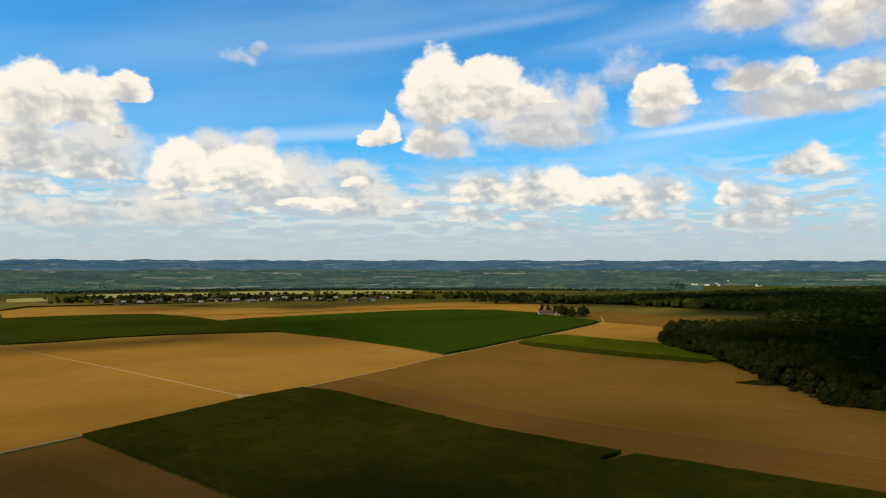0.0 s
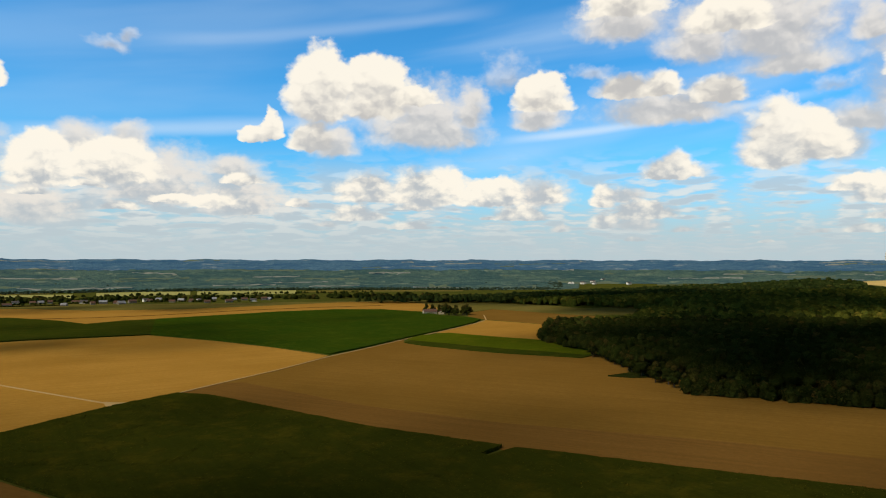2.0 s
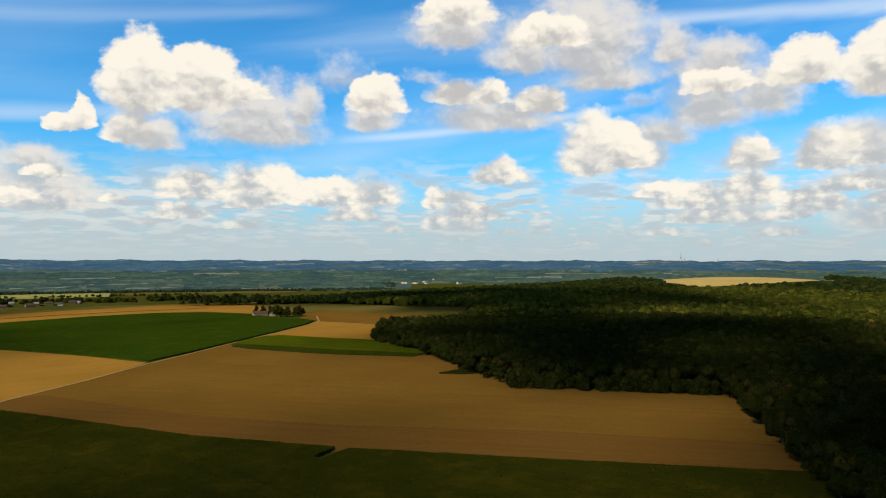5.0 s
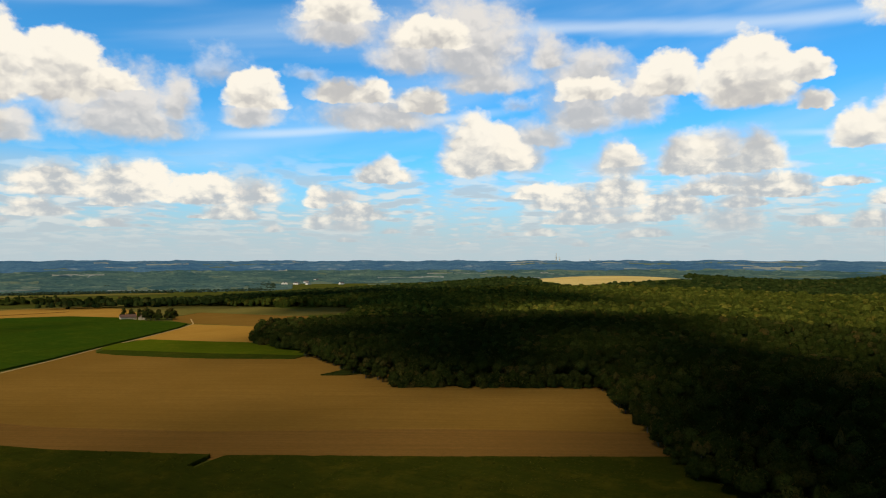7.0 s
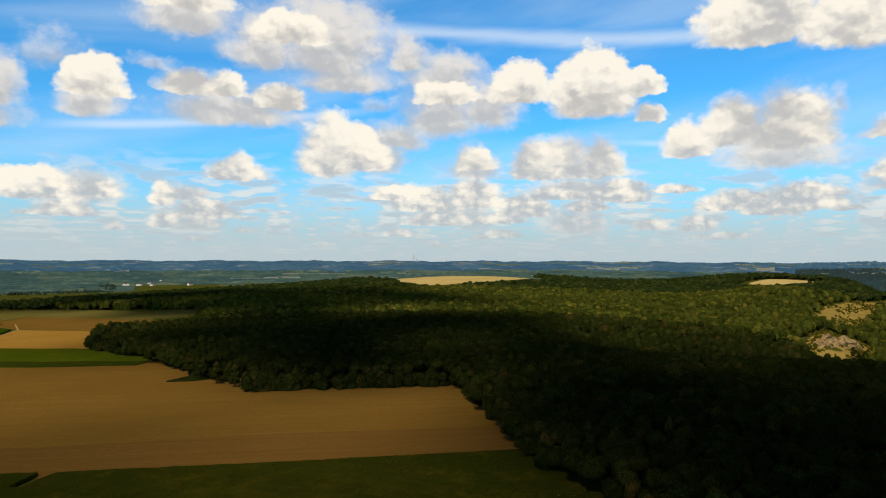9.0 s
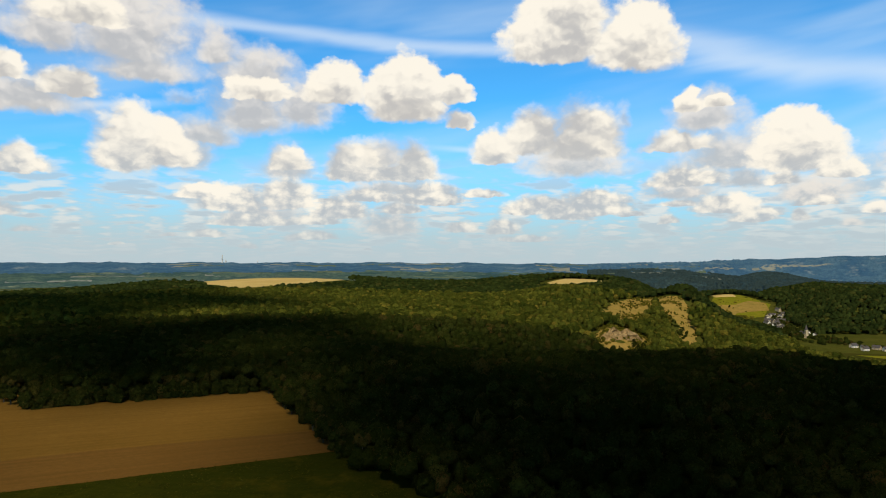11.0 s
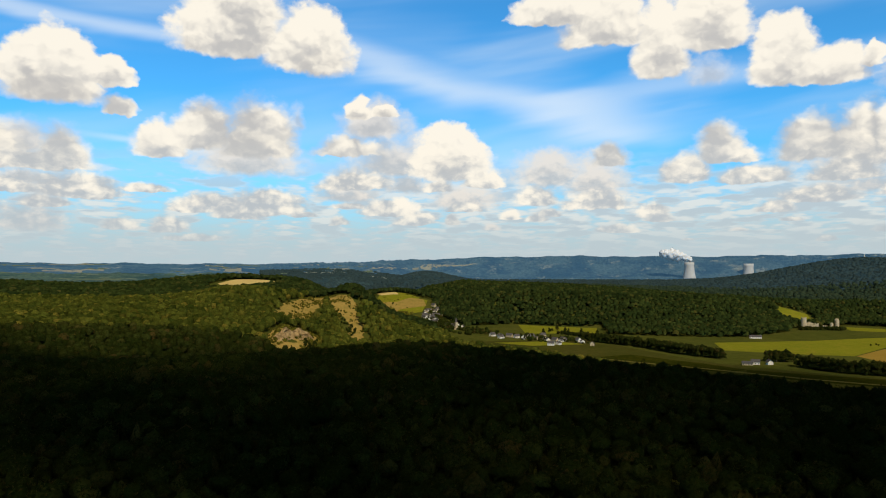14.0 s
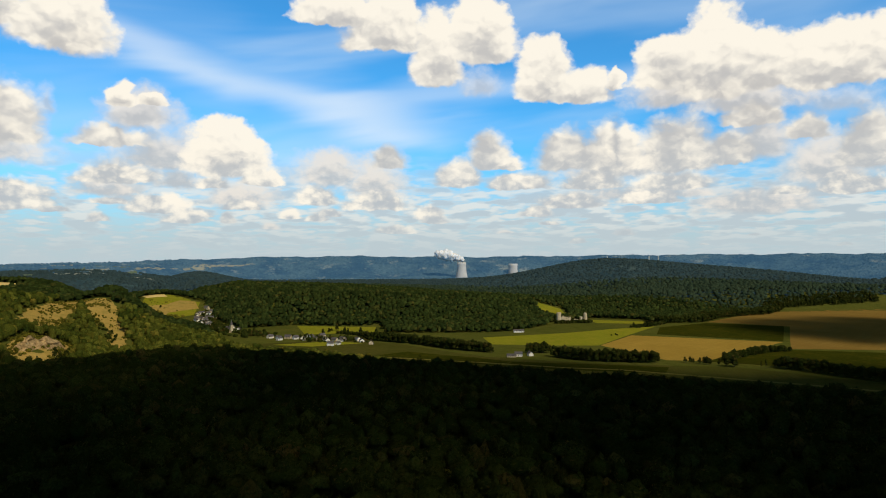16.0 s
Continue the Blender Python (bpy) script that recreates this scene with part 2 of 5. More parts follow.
    drift = g.noise(g.vec("MULTIPLY", flat, (0.30, 0.42, 1.0)), 1.0, 2.0, 0.5, color=True)
    curl = g.noise(g.vec("MULTIPLY", flat, (1.1, 1.4, 1.0)), 1.0, 2.0, 0.5, color=True)
    half = (0.5, 0.5, 0.5)
    warp = g.vec("ADD", g.vec("MULTIPLY", g.vec("SUBTRACT", drift, half), (1.3, 0.8, 0.0)), g.vec("MULTIPLY", g.vec("SUBTRACT", curl, half), (0.9, 0.75, 0.0)))
    place = g.vec("ADD", flat, g.vec("MULTIPLY", warp, g.join(calm, calm)))

    def billow(dx, dy):
        """Round swellings like the curds of a heap cloud, finer low down."""
        out = []
        for wide, tall in ((0.40, 0.52), (1.0, 1.5)):
            n = g.nodes.new("ShaderNodeTexVoronoi")
            n.voronoi_dimensions, n.feature, n.normalize = "2D", "SMOOTH_F1", True
            g.put(n.inputs["Vector"], g.vec("MULTIPLY", g.vec("ADD", place, (dx, dy, 0.0)), (wide, tall, 0.0)))
            for key, value in (("Scale", 1.0), ("Detail", 2.0), ("Roughness", 0.45), ("Lacunarity", 2.3), ("Smoothness", 0.55)):
                g.put(n.inputs[key], value)
            out.append(n.outputs["Distance"])
        near = g.step(4.0, 11.0, el)
        return g.math("MULTIPLY", g.math("SUBTRACT", 0.26, g.math("ADD", g.math("MULTIPLY", out[0], near), g.math("MULTIPLY", out[1], g.math("SUBTRACT", 1.0, near)))), 1.5)

    here, over = billow(0.0, 0.0), billow(-0.22, 0.42)
    relief = g.math("SUBTRACT", here, over)
    fuzz = g.math("SUBTRACT", g.noise(g.vec("MULTIPLY", flat, (2.2, 2.6, 1.0)), 1.0, 3.0, 0.6), 0.5)

    def domes(lobes, under):
        """How far outside the nearest dome a point lies, 1 on its rim, and how high over its base."""
        body = rise = 9.0
        for a, e, w, h in lobes:
            n = g.nodes.new("ShaderNodeGroup")
            n.node_tree = DOME
            for key, value in (("Place", place), ("Scale", (1 / w, 1 / h, 0.0)), ("Shift", (-a / w, -e / h, 0.0)), ("Fold", (-1.0, -under, 0.0)), ("Body", body), ("Rise", rise)):
                g.put(n.inputs[key], value)
            body, rise = n.outputs["Body"], n.outputs["Rise"]
        return body, rise

    base = g.mix(g.step(4.0, 12.0, el), (0.50, 0.54, 0.57), (0.555, 0.54, 0.52))
    for lobes, under, soft, ragged, cover, full, top in ((WISPS, 2.0, 0.8, 0.9, 0.6, 1.15, (0.80, 0.80, 0.80)), (GREYS, 3.2, 0.60, 0.5, 0.92, 1.30, (0.84, 0.785, 0.71)), (HEAPS, 5.5, 0.20, 0.36, 0.98, 1.24, (1.0, 0.93, 0.80))):
        body, rise = domes(lobes, under)
        edge = g.math("ADD", g.math("SUBTRACT", full, body), g.math("MULTIPLY", here, ragged))
        edge = g.math("ADD", edge, g.math("MULTIPLY", fuzz, 0.40 * ragged))
        wide = g.step(0.25, 0.85, rise, out=(soft + 0.30, soft))
        cloud = g.step(0.0, 1.0, g.math("DIVIDE", edge, wide, clamp=True))
        glow = g.step(-0.10, g.step(4.0, 11.0, el, out=(0.46, 0.66)), g.math("ADD", g.math("ADD", rise, g.math("MULTIPLY", relief, g.step(3.0, 11.0, el, out=(0.30, 0.85)))), g.math("MULTIPLY", here, 0.2)))
        blue = g.mix(g.math("MULTIPLY", cloud, cover), blue, g.mix(glow, base, top))
    blue = g.mix(g.step(5.0, 0.0, el, out=(0.0, 0.72)), blue, (0.50, 0.585, 0.615))
    # above the view a dark broken deck is added to dim the skylight
    high = g.math("MULTIPLY", g.step(0.26, 0.46, g.noise(way, 2.4, 6.0, 0.55)), g.step(21.5, 26.0, el))
    blue = g.mix(g.math("MULTIPLY", high, 0.96), blue, (0.045, 0.043, 0.038))
    g.put(back.inputs[0], blue)
    back.inputs[1].default_value = 1.0


build_sky()


def cloud_material(name, thin, dense):
    """Cloud: in part it lets the light straight through, more where it is thin."""
    m = bpy.data.materials.new(name)
    m.use_nodes = True
    g = Graph(m.node_tree)
    g.nodes.clear()
    out, mix = g.nodes.new("ShaderNodeOutputMaterial"), g.nodes.new("ShaderNodeMixShader")
    clear, white = g.nodes.new("ShaderNodeBsdfTransparent"), g.nodes.new("ShaderNodeBsdfDiffuse")
    white.inputs[0].default_value = (0.8, 0.8, 0.8, 1)
    p = g.nodes.new("ShaderNodeNewGeometry").outputs["Position"]
    g.put(mix.inputs[0], g.step(0.30, 0.68, g.noise(p, 0.006, 5.0, 0.6), out=(thin, dense)))
    g.links.new(clear.outputs[0], mix.inputs[1])
    g.links.new(white.outputs[0], mix.inputs[2])
    g.links.new(mix.outputs[0], out.inputs[0])
    return m


CLOUD = cloud_material("cloud", 0.10, 0.75)
WISP = cloud_material("thin_cloud", 0.02, 0.30)
VEIL = cloud_material("middling_cloud", 0.15, 0.55)


def cloud(x, y, ra, rb, turn, lobes, seed, mat, base=850.0):
    """An unseen heap cloud added overhead as a shade caster, flat beneath, of many rounded lobes; x, y: the ground in
    its shade.
    """
    rng = np.random.default_rng(seed)
    shift = SUN_WAY * (base / SUN_WAY.z)
    bm = bmesh.new()
    c, s = math.cos(radians(turn)), math.sin(radians(turn))
    for k in range(lobes):
        r, a = math.sqrt(rng.uniform(0, 1)) * 0.85, rng.uniform(0, 2 * math.pi)
        u, v, size = ra * r * math.cos(a), rb * r * math.sin(a), rng.uniform(0.20, 0.42) * min(ra, rb) * (1.25 - 0.6 * r)
        at = Vector((x + shift.x + c * u - s * v, y + shift.y + s * u + c * v, base + size * 0.25))
        lobe = bmesh.ops.create_icosphere(bm, subdivisions=2, radius=1.0)["verts"]
        for q in lobe:
            k2 = 1 + 0.35 * noise.noise(q.co * 1.5 + at * 0.01) + 0.16 * noise.noise(q.co * 3.5 + at * 0.02)
            z = q.co.z * k2
            q.co = at + Vector((q.co.x * k2 * size, q.co.y * k2 * size, (z if z > 0 else z * 0.35) * size * 0.5))
    me = bpy.data.meshes.new("cloud")
    for f in bm.faces:
        f.smooth = True
    bm.to_mesh(me)
    bm.free()
    me.materials.append(mat)
    return tagged(new("cloud", me), "unseen heap cloud added overhead to shade the land", "cloud", "clouds overhead", "stuff")


# unseen casters, set out of view above to darken chosen ground
cloud(570, -230, 270, 450, -20, 40, 1, CLOUD)
cloud(620, 120, 200, 260, -20, 24, 25, VEIL)
cloud(360, -520, 460, 360, 0, 34, 2, CLOUD)
cloud(430, -380, 300, 300, 0, 40, 15, CLOUD)
cloud(330, 60, 230, 330, -15, 36, 10, VEIL)
cloud(330, -210, 190, 170, 0, 36, 23, CLOUD)
cloud(-280, 800, 260, 80, 35, 12, 17, WISP)
cloud(520, 900, 310, 560, -18, 50, 3, VEIL)
cloud(480, 400, 150, 190, 0, 22, 8, VEIL)
cloud(320, 660, 120, 210, -10, 34, 14, CLOUD)
cloud(60, 270, 460, 190, -25, 30, 4, WISP)
cloud(-330, 200, 220, 140, 40, 12, 5, VEIL)
cloud(-480, 560, 170, 70, 40, 14, 24, WISP)
cloud(-500, 800, 300, 100, 35, 26, 29, VEIL)
cloud(-600, 1500, 480, 150, 20, 26, 30, VEIL)
cloud(-420, 1010, 520, 160, 20, 18, 6, WISP)
cloud(1010, -300, 150, 480, 15, 26, 11, WISP)
cloud(790, -620, 180, 320, 20, 60, 16, CLOUD)
cloud(1500, -1330, 360, 430, 20, 60, 18, VEIL)
cloud(340, 540, 80, 120, -10, 20, 19, CLOUD)
cloud(230, 1680, 520, 130, -8, 40, 12, CLOUD)
cloud(470, 1330, 210, 330, -15, 46, 20, VEIL)
cloud(300, 490, 110, 70, -28, 34, 21, VEIL)
cloud(690, 400, 150, 110, 20, 24, 27, VEIL)
cloud(310, 1520, 250, 150, -10, 30, 28, CLOUD)
cloud(170, 780, 90, 120, -10, 16, 22, VEIL)
cloud(30, 1910, 300, 110, -8, 24, 26, VEIL)

# ---- materials ----
def material(name, rough=0.9):
    m = bpy.data.materials.new(name)
    m.use_nodes = True
    g = Graph(m.node_tree)
    shader = next(n for n in g.nodes if n.type == "BSDF_PRINCIPLED")
    shader.inputs["Roughness"].default_value = rough
    shader.inputs["Specular IOR Level"].default_value = 0.0
    return m, g, shader.inputs


def bump(g, inputs, height, strength, distance):
    n = g.nodes.new("ShaderNodeBump")
    n.inputs["Strength"].default_value, n.inputs["Distance"].default_value = strength, distance
    g.put(n.inputs["Height"], height)
    g.put(inputs["Normal"], n.outputs[0])


def spot(g):
    """Where a point lies in the world, in metres."""
    return g.nodes.new("ShaderNodeNewGeometry").outputs["Position"]


def earth_material(name, one, two, rows=0.0, turn=0.0, weeds=None, rough=0.95):
    """A field: two tones in drifts, fine clods and, where rows > 0, the lines of the drill that far apart."""
    m, g, i = material(name, rough)
    p = spot(g)
    drift = g.noise(p, 0.011, 4.0, 0.6)
    grain = g.noise(p, 0.35, 5.0, 0.7)
    col = g.mix(g.step(0.32, 0.68, drift), one, two)
    x, y, _ = g.split(p)
    across = g.math("ADD", g.math("MULTIPLY", x, math.cos(radians(turn))), g.math("MULTIPLY", y, math.sin(radians(turn))))
    along = g.math("SUBTRACT", g.math("MULTIPLY", y, math.cos(radians(turn))), g.math("MULTIPLY", x, math.sin(radians(turn))))
    streak = g.noise(g.join(g.math("MULTIPLY", across, 0.25), g.math("MULTIPLY", along, 0.008)), 1.0, 4.0, 0.6)
    col = g.mix(g.step(0.35, 0.7, streak, out=(0.0, 0.45)), col, tuple(c * 0.72 for c in one))
    if rows:
        wave = g.math("SINE", g.math("MULTIPLY", across, 2 * math.pi / rows))
        line = g.step(0.86, 1.0, wave)
        col = g.mix(g.math("MULTIPLY", line, 0.12), col, tuple(c * 0.45 for c in one))
    if weeds:
        col = g.mix(g.step(0.46, 0.72, g.noise(p, 0.05, 7.0, 0.75)), col, weeds)
        col = g.mix(g.step(0.50, 0.80, g.noise(p, 0.16, 5.0, 0.8), out=(0.0, 0.8)), col, tuple(c * 0.5 for c in one))
    col = g.mix(g.step(0.25, 0.75, grain, out=(0.0, 0.5)), col, tuple(c * 0.6 for c in two))
    g.put(i["Base Color"], col)
    bump(g, i, g.noise(p, 0.7, 5.0, 0.75), 0.8, 0.5)
    return m


def leaf_material(name, one, two, dry=None, mixed=True):
    m, g, i = material(name, 0.85)
    geo = g.nodes.new("ShaderNodeNewGeometry")
    p, each = geo.outputs["Position"], geo.outputs["Random Per Island"]
    col = g.mix(each, one, two)
    if dry:
        col = g.mix(g.step(0.80, 1.0, each), col, dry)
    if mixed:
        tone = g.math("FRACT", g.math("MULTIPLY", each, 37.0))
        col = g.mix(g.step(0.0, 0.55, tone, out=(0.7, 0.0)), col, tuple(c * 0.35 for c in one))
        col = g.mix(g.step(0.75, 1.0, tone, out=(0.0, 0.45)), col, tuple(min(c * 1.7, 0.3) for c in two))
    col = g.mix(g.step(0.3, 0.7, g.noise(p, 0.012, 3.0, 0.6), out=(0.0, 0.5)), col, two)
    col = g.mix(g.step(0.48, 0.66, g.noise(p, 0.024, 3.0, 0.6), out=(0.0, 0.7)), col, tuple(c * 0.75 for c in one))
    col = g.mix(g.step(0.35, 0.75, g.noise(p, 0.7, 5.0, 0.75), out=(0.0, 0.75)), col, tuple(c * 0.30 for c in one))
    g.put(i["Base Color"], col)
    bump(g, i, g.noise(p, 0.55, 5.0, 0.8), 1.0, 2.2)
    return m


def plain_material(name, one, two, scale=0.5, rough=0.85, depth=0.05):
    m, g, i = material(name, rough)
    p = spot(g)
    n = g.noise(p, scale, 6.0, 0.65)
    g.put(i["Base Color"], g.mix(g.step(0.3, 0.7, n), one, two))
    bump(g, i, n, 0.6, depth)
    return m


STUBBLE = earth_material("stubble", (0.198, 0.103, 0.018), (0.232, 0.122, 0.023), 6.0, 62.0)
PALE_STUBBLE = earth_material("pale_stubble", (0.375, 0.190, 0.030), (0.440, 0.228, 0.040), 5.0, 118.0)
TILLED = earth_material("tilled_earth", (0.178, 0.088, 0.019), (0.205, 0.103, 0.023), 4.0, 62.0)
CROP = earth_material("green_crop", (0.027, 0.032, 0.003), (0.039, 0.041, 0.004), 9.0, 30.0, (0.066, 0.054, 0.005))
YOUNG = earth_material("young_crop", (0.066, 0.088, 0.004), (0.085, 0.104, 0.005), 6.0, 62.0, (0.11, 0.108, 0.007))
BEET = earth_material("dark_green_crop", (0.026, 0.058, 0.004), (0.040, 0.062, 0.004), 8.0, 30.0, (0.052, 0.074, 0.005))
RANK = earth_material("rank_olive_crop", (0.032, 0.045, 0.004), (0.042, 0.052, 0.005), 8.0, 100.0, (0.060, 0.057, 0.006))
PASTURE = earth_material("pasture", (0.235, 0.222, 0.015), (0.185, 0.188, 0.013), 0.0, 10.0, (0.29, 0.225, 0.025))
OLIVE = earth_material("dry_grass", (0.145, 0.122, 0.024), (0.19, 0.148, 0.036), 0.0, 70.0)
RIPE = earth_material("ripe_corn", (0.62, 0.43, 0.14), (0.72, 0.52, 0.19), 12.0, 80.0)
FLOOD = earth_material("rough_meadow", (0.058, 0.060, 0.010), (0.086, 0.074, 0.015), 0.0, 70.0, (0.042, 0.052, 0.006))
HAYMEADOW = earth_material("mown_meadow", (0.36, 0.34, 0.10), (0.42, 0.38, 0.13), 10.0, 20.0)
HILLGRASS = earth_material("sunburnt_grass", (0.42, 0.27, 0.065), (0.34, 0.23, 0.055), 0.0, 0.0, (0.19, 0.15, 0.026))
SOIL = earth_material("verge", (0.070, 0.078, 0.012), (0.105, 0.100, 0.018), 0.0, 0.0, (0.045, 0.056, 0.008))
GRAVEL = plain_material("gravel", (0.46, 0.31, 0.13), (0.37, 0.24, 0.10), 0.4, 0.95)
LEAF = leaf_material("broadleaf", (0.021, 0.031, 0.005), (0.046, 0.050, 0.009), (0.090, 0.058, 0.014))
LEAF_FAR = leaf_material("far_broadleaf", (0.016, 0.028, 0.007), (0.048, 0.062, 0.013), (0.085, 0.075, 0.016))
# yellower leaves of the slopes, also brightened in colour for the sun on them
LEAF_SUNLIT = leaf_material("sunlit_hillside_leaves", (0.034, 0.050, 0.007), (0.125, 0.122, 0.016), (0.21, 0.155, 0.022))
SCRUB_LEAF = leaf_material("sunlit_scrub_leaves", (0.060, 0.062, 0.006), (0.17, 0.14, 0.018), (0.22, 0.16, 0.03))
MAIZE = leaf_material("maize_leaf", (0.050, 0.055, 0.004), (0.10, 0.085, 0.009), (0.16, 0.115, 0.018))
# the haze over the far woods is put into these two leaf colours
LEAF_HAZE_BLUE = leaf_material("haze_blue_leaves", (0.034, 0.056, 0.057), (0.047, 0.073, 0.069), None, False)
LEAF_HAZE = leaf_material("hazed_broadleaf", (0.026, 0.044, 0.026), (0.048, 0.066, 0.034), None, False)


def hazed_land_material(name, dark, mid, light, glow):
    """Far country: woods, fields and hedges that run together, its haze painted into colour and emission."""
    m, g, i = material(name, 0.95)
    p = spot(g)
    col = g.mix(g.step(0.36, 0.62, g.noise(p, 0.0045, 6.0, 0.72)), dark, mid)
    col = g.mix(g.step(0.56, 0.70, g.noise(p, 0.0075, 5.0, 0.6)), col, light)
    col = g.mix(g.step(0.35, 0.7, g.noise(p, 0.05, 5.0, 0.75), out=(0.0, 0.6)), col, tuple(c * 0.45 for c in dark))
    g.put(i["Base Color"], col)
    # a faint blue glow stands in for the haze before the land
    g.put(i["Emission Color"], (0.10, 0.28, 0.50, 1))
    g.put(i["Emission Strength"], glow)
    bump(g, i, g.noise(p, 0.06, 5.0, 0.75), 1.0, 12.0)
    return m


# bluer and glowing more the farther off: painted haze
RIDGE_HAZE = hazed_land_material("hazed_ridge_woods", (0.026, 0.058, 0.085), (0.080, 0.125, 0.130), (0.24, 0.25, 0.19), 0.20)
HILL_HAZE_WOODS = hazed_land_material("hazed_hill_woods", (0.026, 0.046, 0.042), (0.046, 0.070, 0.056), (0.080, 0.100, 0.070), 0.05)
HAZE_WOODS = hazed_land_material("haze_tinted_woods", (0.040, 0.078, 0.046), (0.105, 0.145, 0.070), (0.24, 0.26, 0.13), 0.08)
BARK = plain_material("bark", (0.10, 0.075, 0.05), (0.06, 0.045, 0.03), 3.0, 0.95)
CONCRETE = plain_material("concrete", (0.52, 0.50, 0.47), (0.44, 0.43, 0.41), 0.03, 0.9)
PLASTER = plain_material("plaster", (0.80, 0.72, 0.58), (0.68, 0.60, 0.47), 0.3, 0.9)
# browner than the ochre stubble, and darkened for the cloud shade over its field
DIM_STUBBLE = earth_material("dimmed_brown_stubble", (0.195, 0.118, 0.024), (0.235, 0.143, 0.031), 8.0, 40.0)
OCHRE = earth_material("ochre_stubble", (0.30, 0.186, 0.030), (0.35, 0.22, 0.038), 8.0, 40.0)
ROCK = plain_material("weathered_rock", (0.43, 0.28, 0.12), (0.13, 0.085, 0.035), 0.16, 0.95, 0.8)
# distant fields and meadows, with haze greyed into their colours
HAZED_PALE = earth_material("hazed_far_field", (0.25, 0.26, 0.21), (0.33, 0.33, 0.27))
HAZED_DULL = earth_material("hazed_far_meadow", (0.12, 0.16, 0.10), (0.16, 0.19, 0.12))
STONE = plain_material("limestone", (0.56, 0.45, 0.28), (0.40, 0.31, 0.19), 0.22, 0.95, 0.6)
RUBBLE = plain_material("rubble_stone", (0.26, 0.21, 0.15), (0.19, 0.155, 0.11), 0.4, 0.95, 0.2)
SLATE = plain_material("slate", (0.075, 0.066, 0.060), (0.11, 0.097, 0.088), 0.5, 0.7)
PALE_SLATE = plain_material("pale_slate", (0.24, 0.23, 0.23), (0.32, 0.30, 0.29), 0.5, 0.7)
TILE = plain_material("roof_tile", (0.14, 0.075, 0.05), (0.10, 0.06, 0.045), 0.5, 0.85)
GLASS = plain_material("window_glass", (0.03, 0.035, 0.04), (0.05, 0.055, 0.06), 1.0, 0.15)

# ---- the lie of the land ----
VALLEY = [(640, -1500), (860, -700), (1180, -180), (1500, 200)]
UPPER = [(1500, 200), (1700, 380), (2050, 560), (3000, 1000)]
BASIN = [(1330, -450), (1700, -900), (1700, -1700)]
RAVINE = [(1300, 60), (980, 260), (760, 390), (560, 500)]


def ease(lo, hi, v):
    u = np.clip((v - lo) / (hi - lo), 0, 1)
    return u * u * (3 - 2 * u)


def off_line(x, y, line):
    """How far points lie from a line of straight runs."""
    best = np.full(np.shape(x), 1e9)
    for (ax, ay), (bx, by) in zip(line[:-1], line[1:]):
        dx, dy = bx - ax, by - ay
        u = np.clip(((x - ax) * dx + (y - ay) * dy) / (dx * dx + dy * dy), 0, 1)
        best = np.minimum(best, np.hypot(x - ax - u * dx, y - ay - u * dy))
    return best


def hill(x, y, cx, cy, high, ra, rb, turn):
    c, s = math.cos(radians(turn)), math.sin(radians(turn))
    return high * np.exp(-(((x - cx) * c + (y - cy) * s) / ra) ** 2 - ((-(x - cx) * s + (y - cy) * c) / rb) ** 2)


def height(x, y):
    """The ground's height: a plateau, the river valley cut into it, wooded hills and the ridges round the horizon."""
    x, y = np.asarray(x, float), np.asarray(y, float)
    d, az = np.hypot(x, y), np.degrees(np.arctan2(-x, y))
    z = -62 * np.maximum(1 - ease(350, 575, off_line(x, y, VALLEY)), np.maximum(1 - ease(480, 720, off_line(x, y, BASIN)), 1 - ease(90, 300, off_line(x, y, UPPER))))
    z = z - 46 * np.exp(-((off_line(x, y, RAVINE) / 120) ** 2)) * ease(420, 900, x)
    z = np.maximum(z, -63)
    z = z + hill(x, y, 1250, 1500, 46, 1000, 650, 35)
    z = z + hill(x, y, 1790, 910, 48, 330, 280, 30) + hill(x, y, 1330, 1690, 15, 420, 330, 35)
    z = z + hill(x, y, 1385, 545, 76, 230, 160, -15)
    z = z + hill(x, y, 2240, 630, 57, 260, 200, 20)
    z = z + hill(x, y, 2387, 260, 23, 330, 430, 5) - hill(x, y, 2650, -700, 42, 420, 430, 0)
    z = z + hill(x, y, 1534, 519, 42, 110, 58, 19)
    z = z + hill(x, y, 3451, -1200, 104, 560, 400, 10) + hill(x, y, 3227, -1789, 56, 520, 430, 10) + hill(x, y, 3600, 811, 52, 300, 170, 10)
    rim = 100 + 32 * ease(66, 86, -az) + 13 * ease(95, 115, -az) - 8 * np.exp(-(((az + 62) / 9) ** 2))
    rim = rim + 8 * np.exp(-(((az + 88) / 9) ** 2)) + 3.0 * np.sin(az * 0.9) + 2.0 * np.sin(az * 2.3 + 1) + 1.2 * np.sin(az * 5.1)
    near = 2600 + 1650 * ease(68, 80, -az) * (1 - ease(122, 140, -az))
    return z * (1 - ease(3600, 4700, d)) + rim * ease(near, 4850, d)


def inside(x, y, poly):
    hit = np.zeros(np.shape(x), bool)
    for (ax, ay), (bx, by) in zip(poly, poly[1:] + poly[:1]):
        cross = (ay > y) != (by > y)
        hit ^= cross & (x < (bx - ax) * (y - ay) / (by - ay + 1e-12) + ax)
    return hit


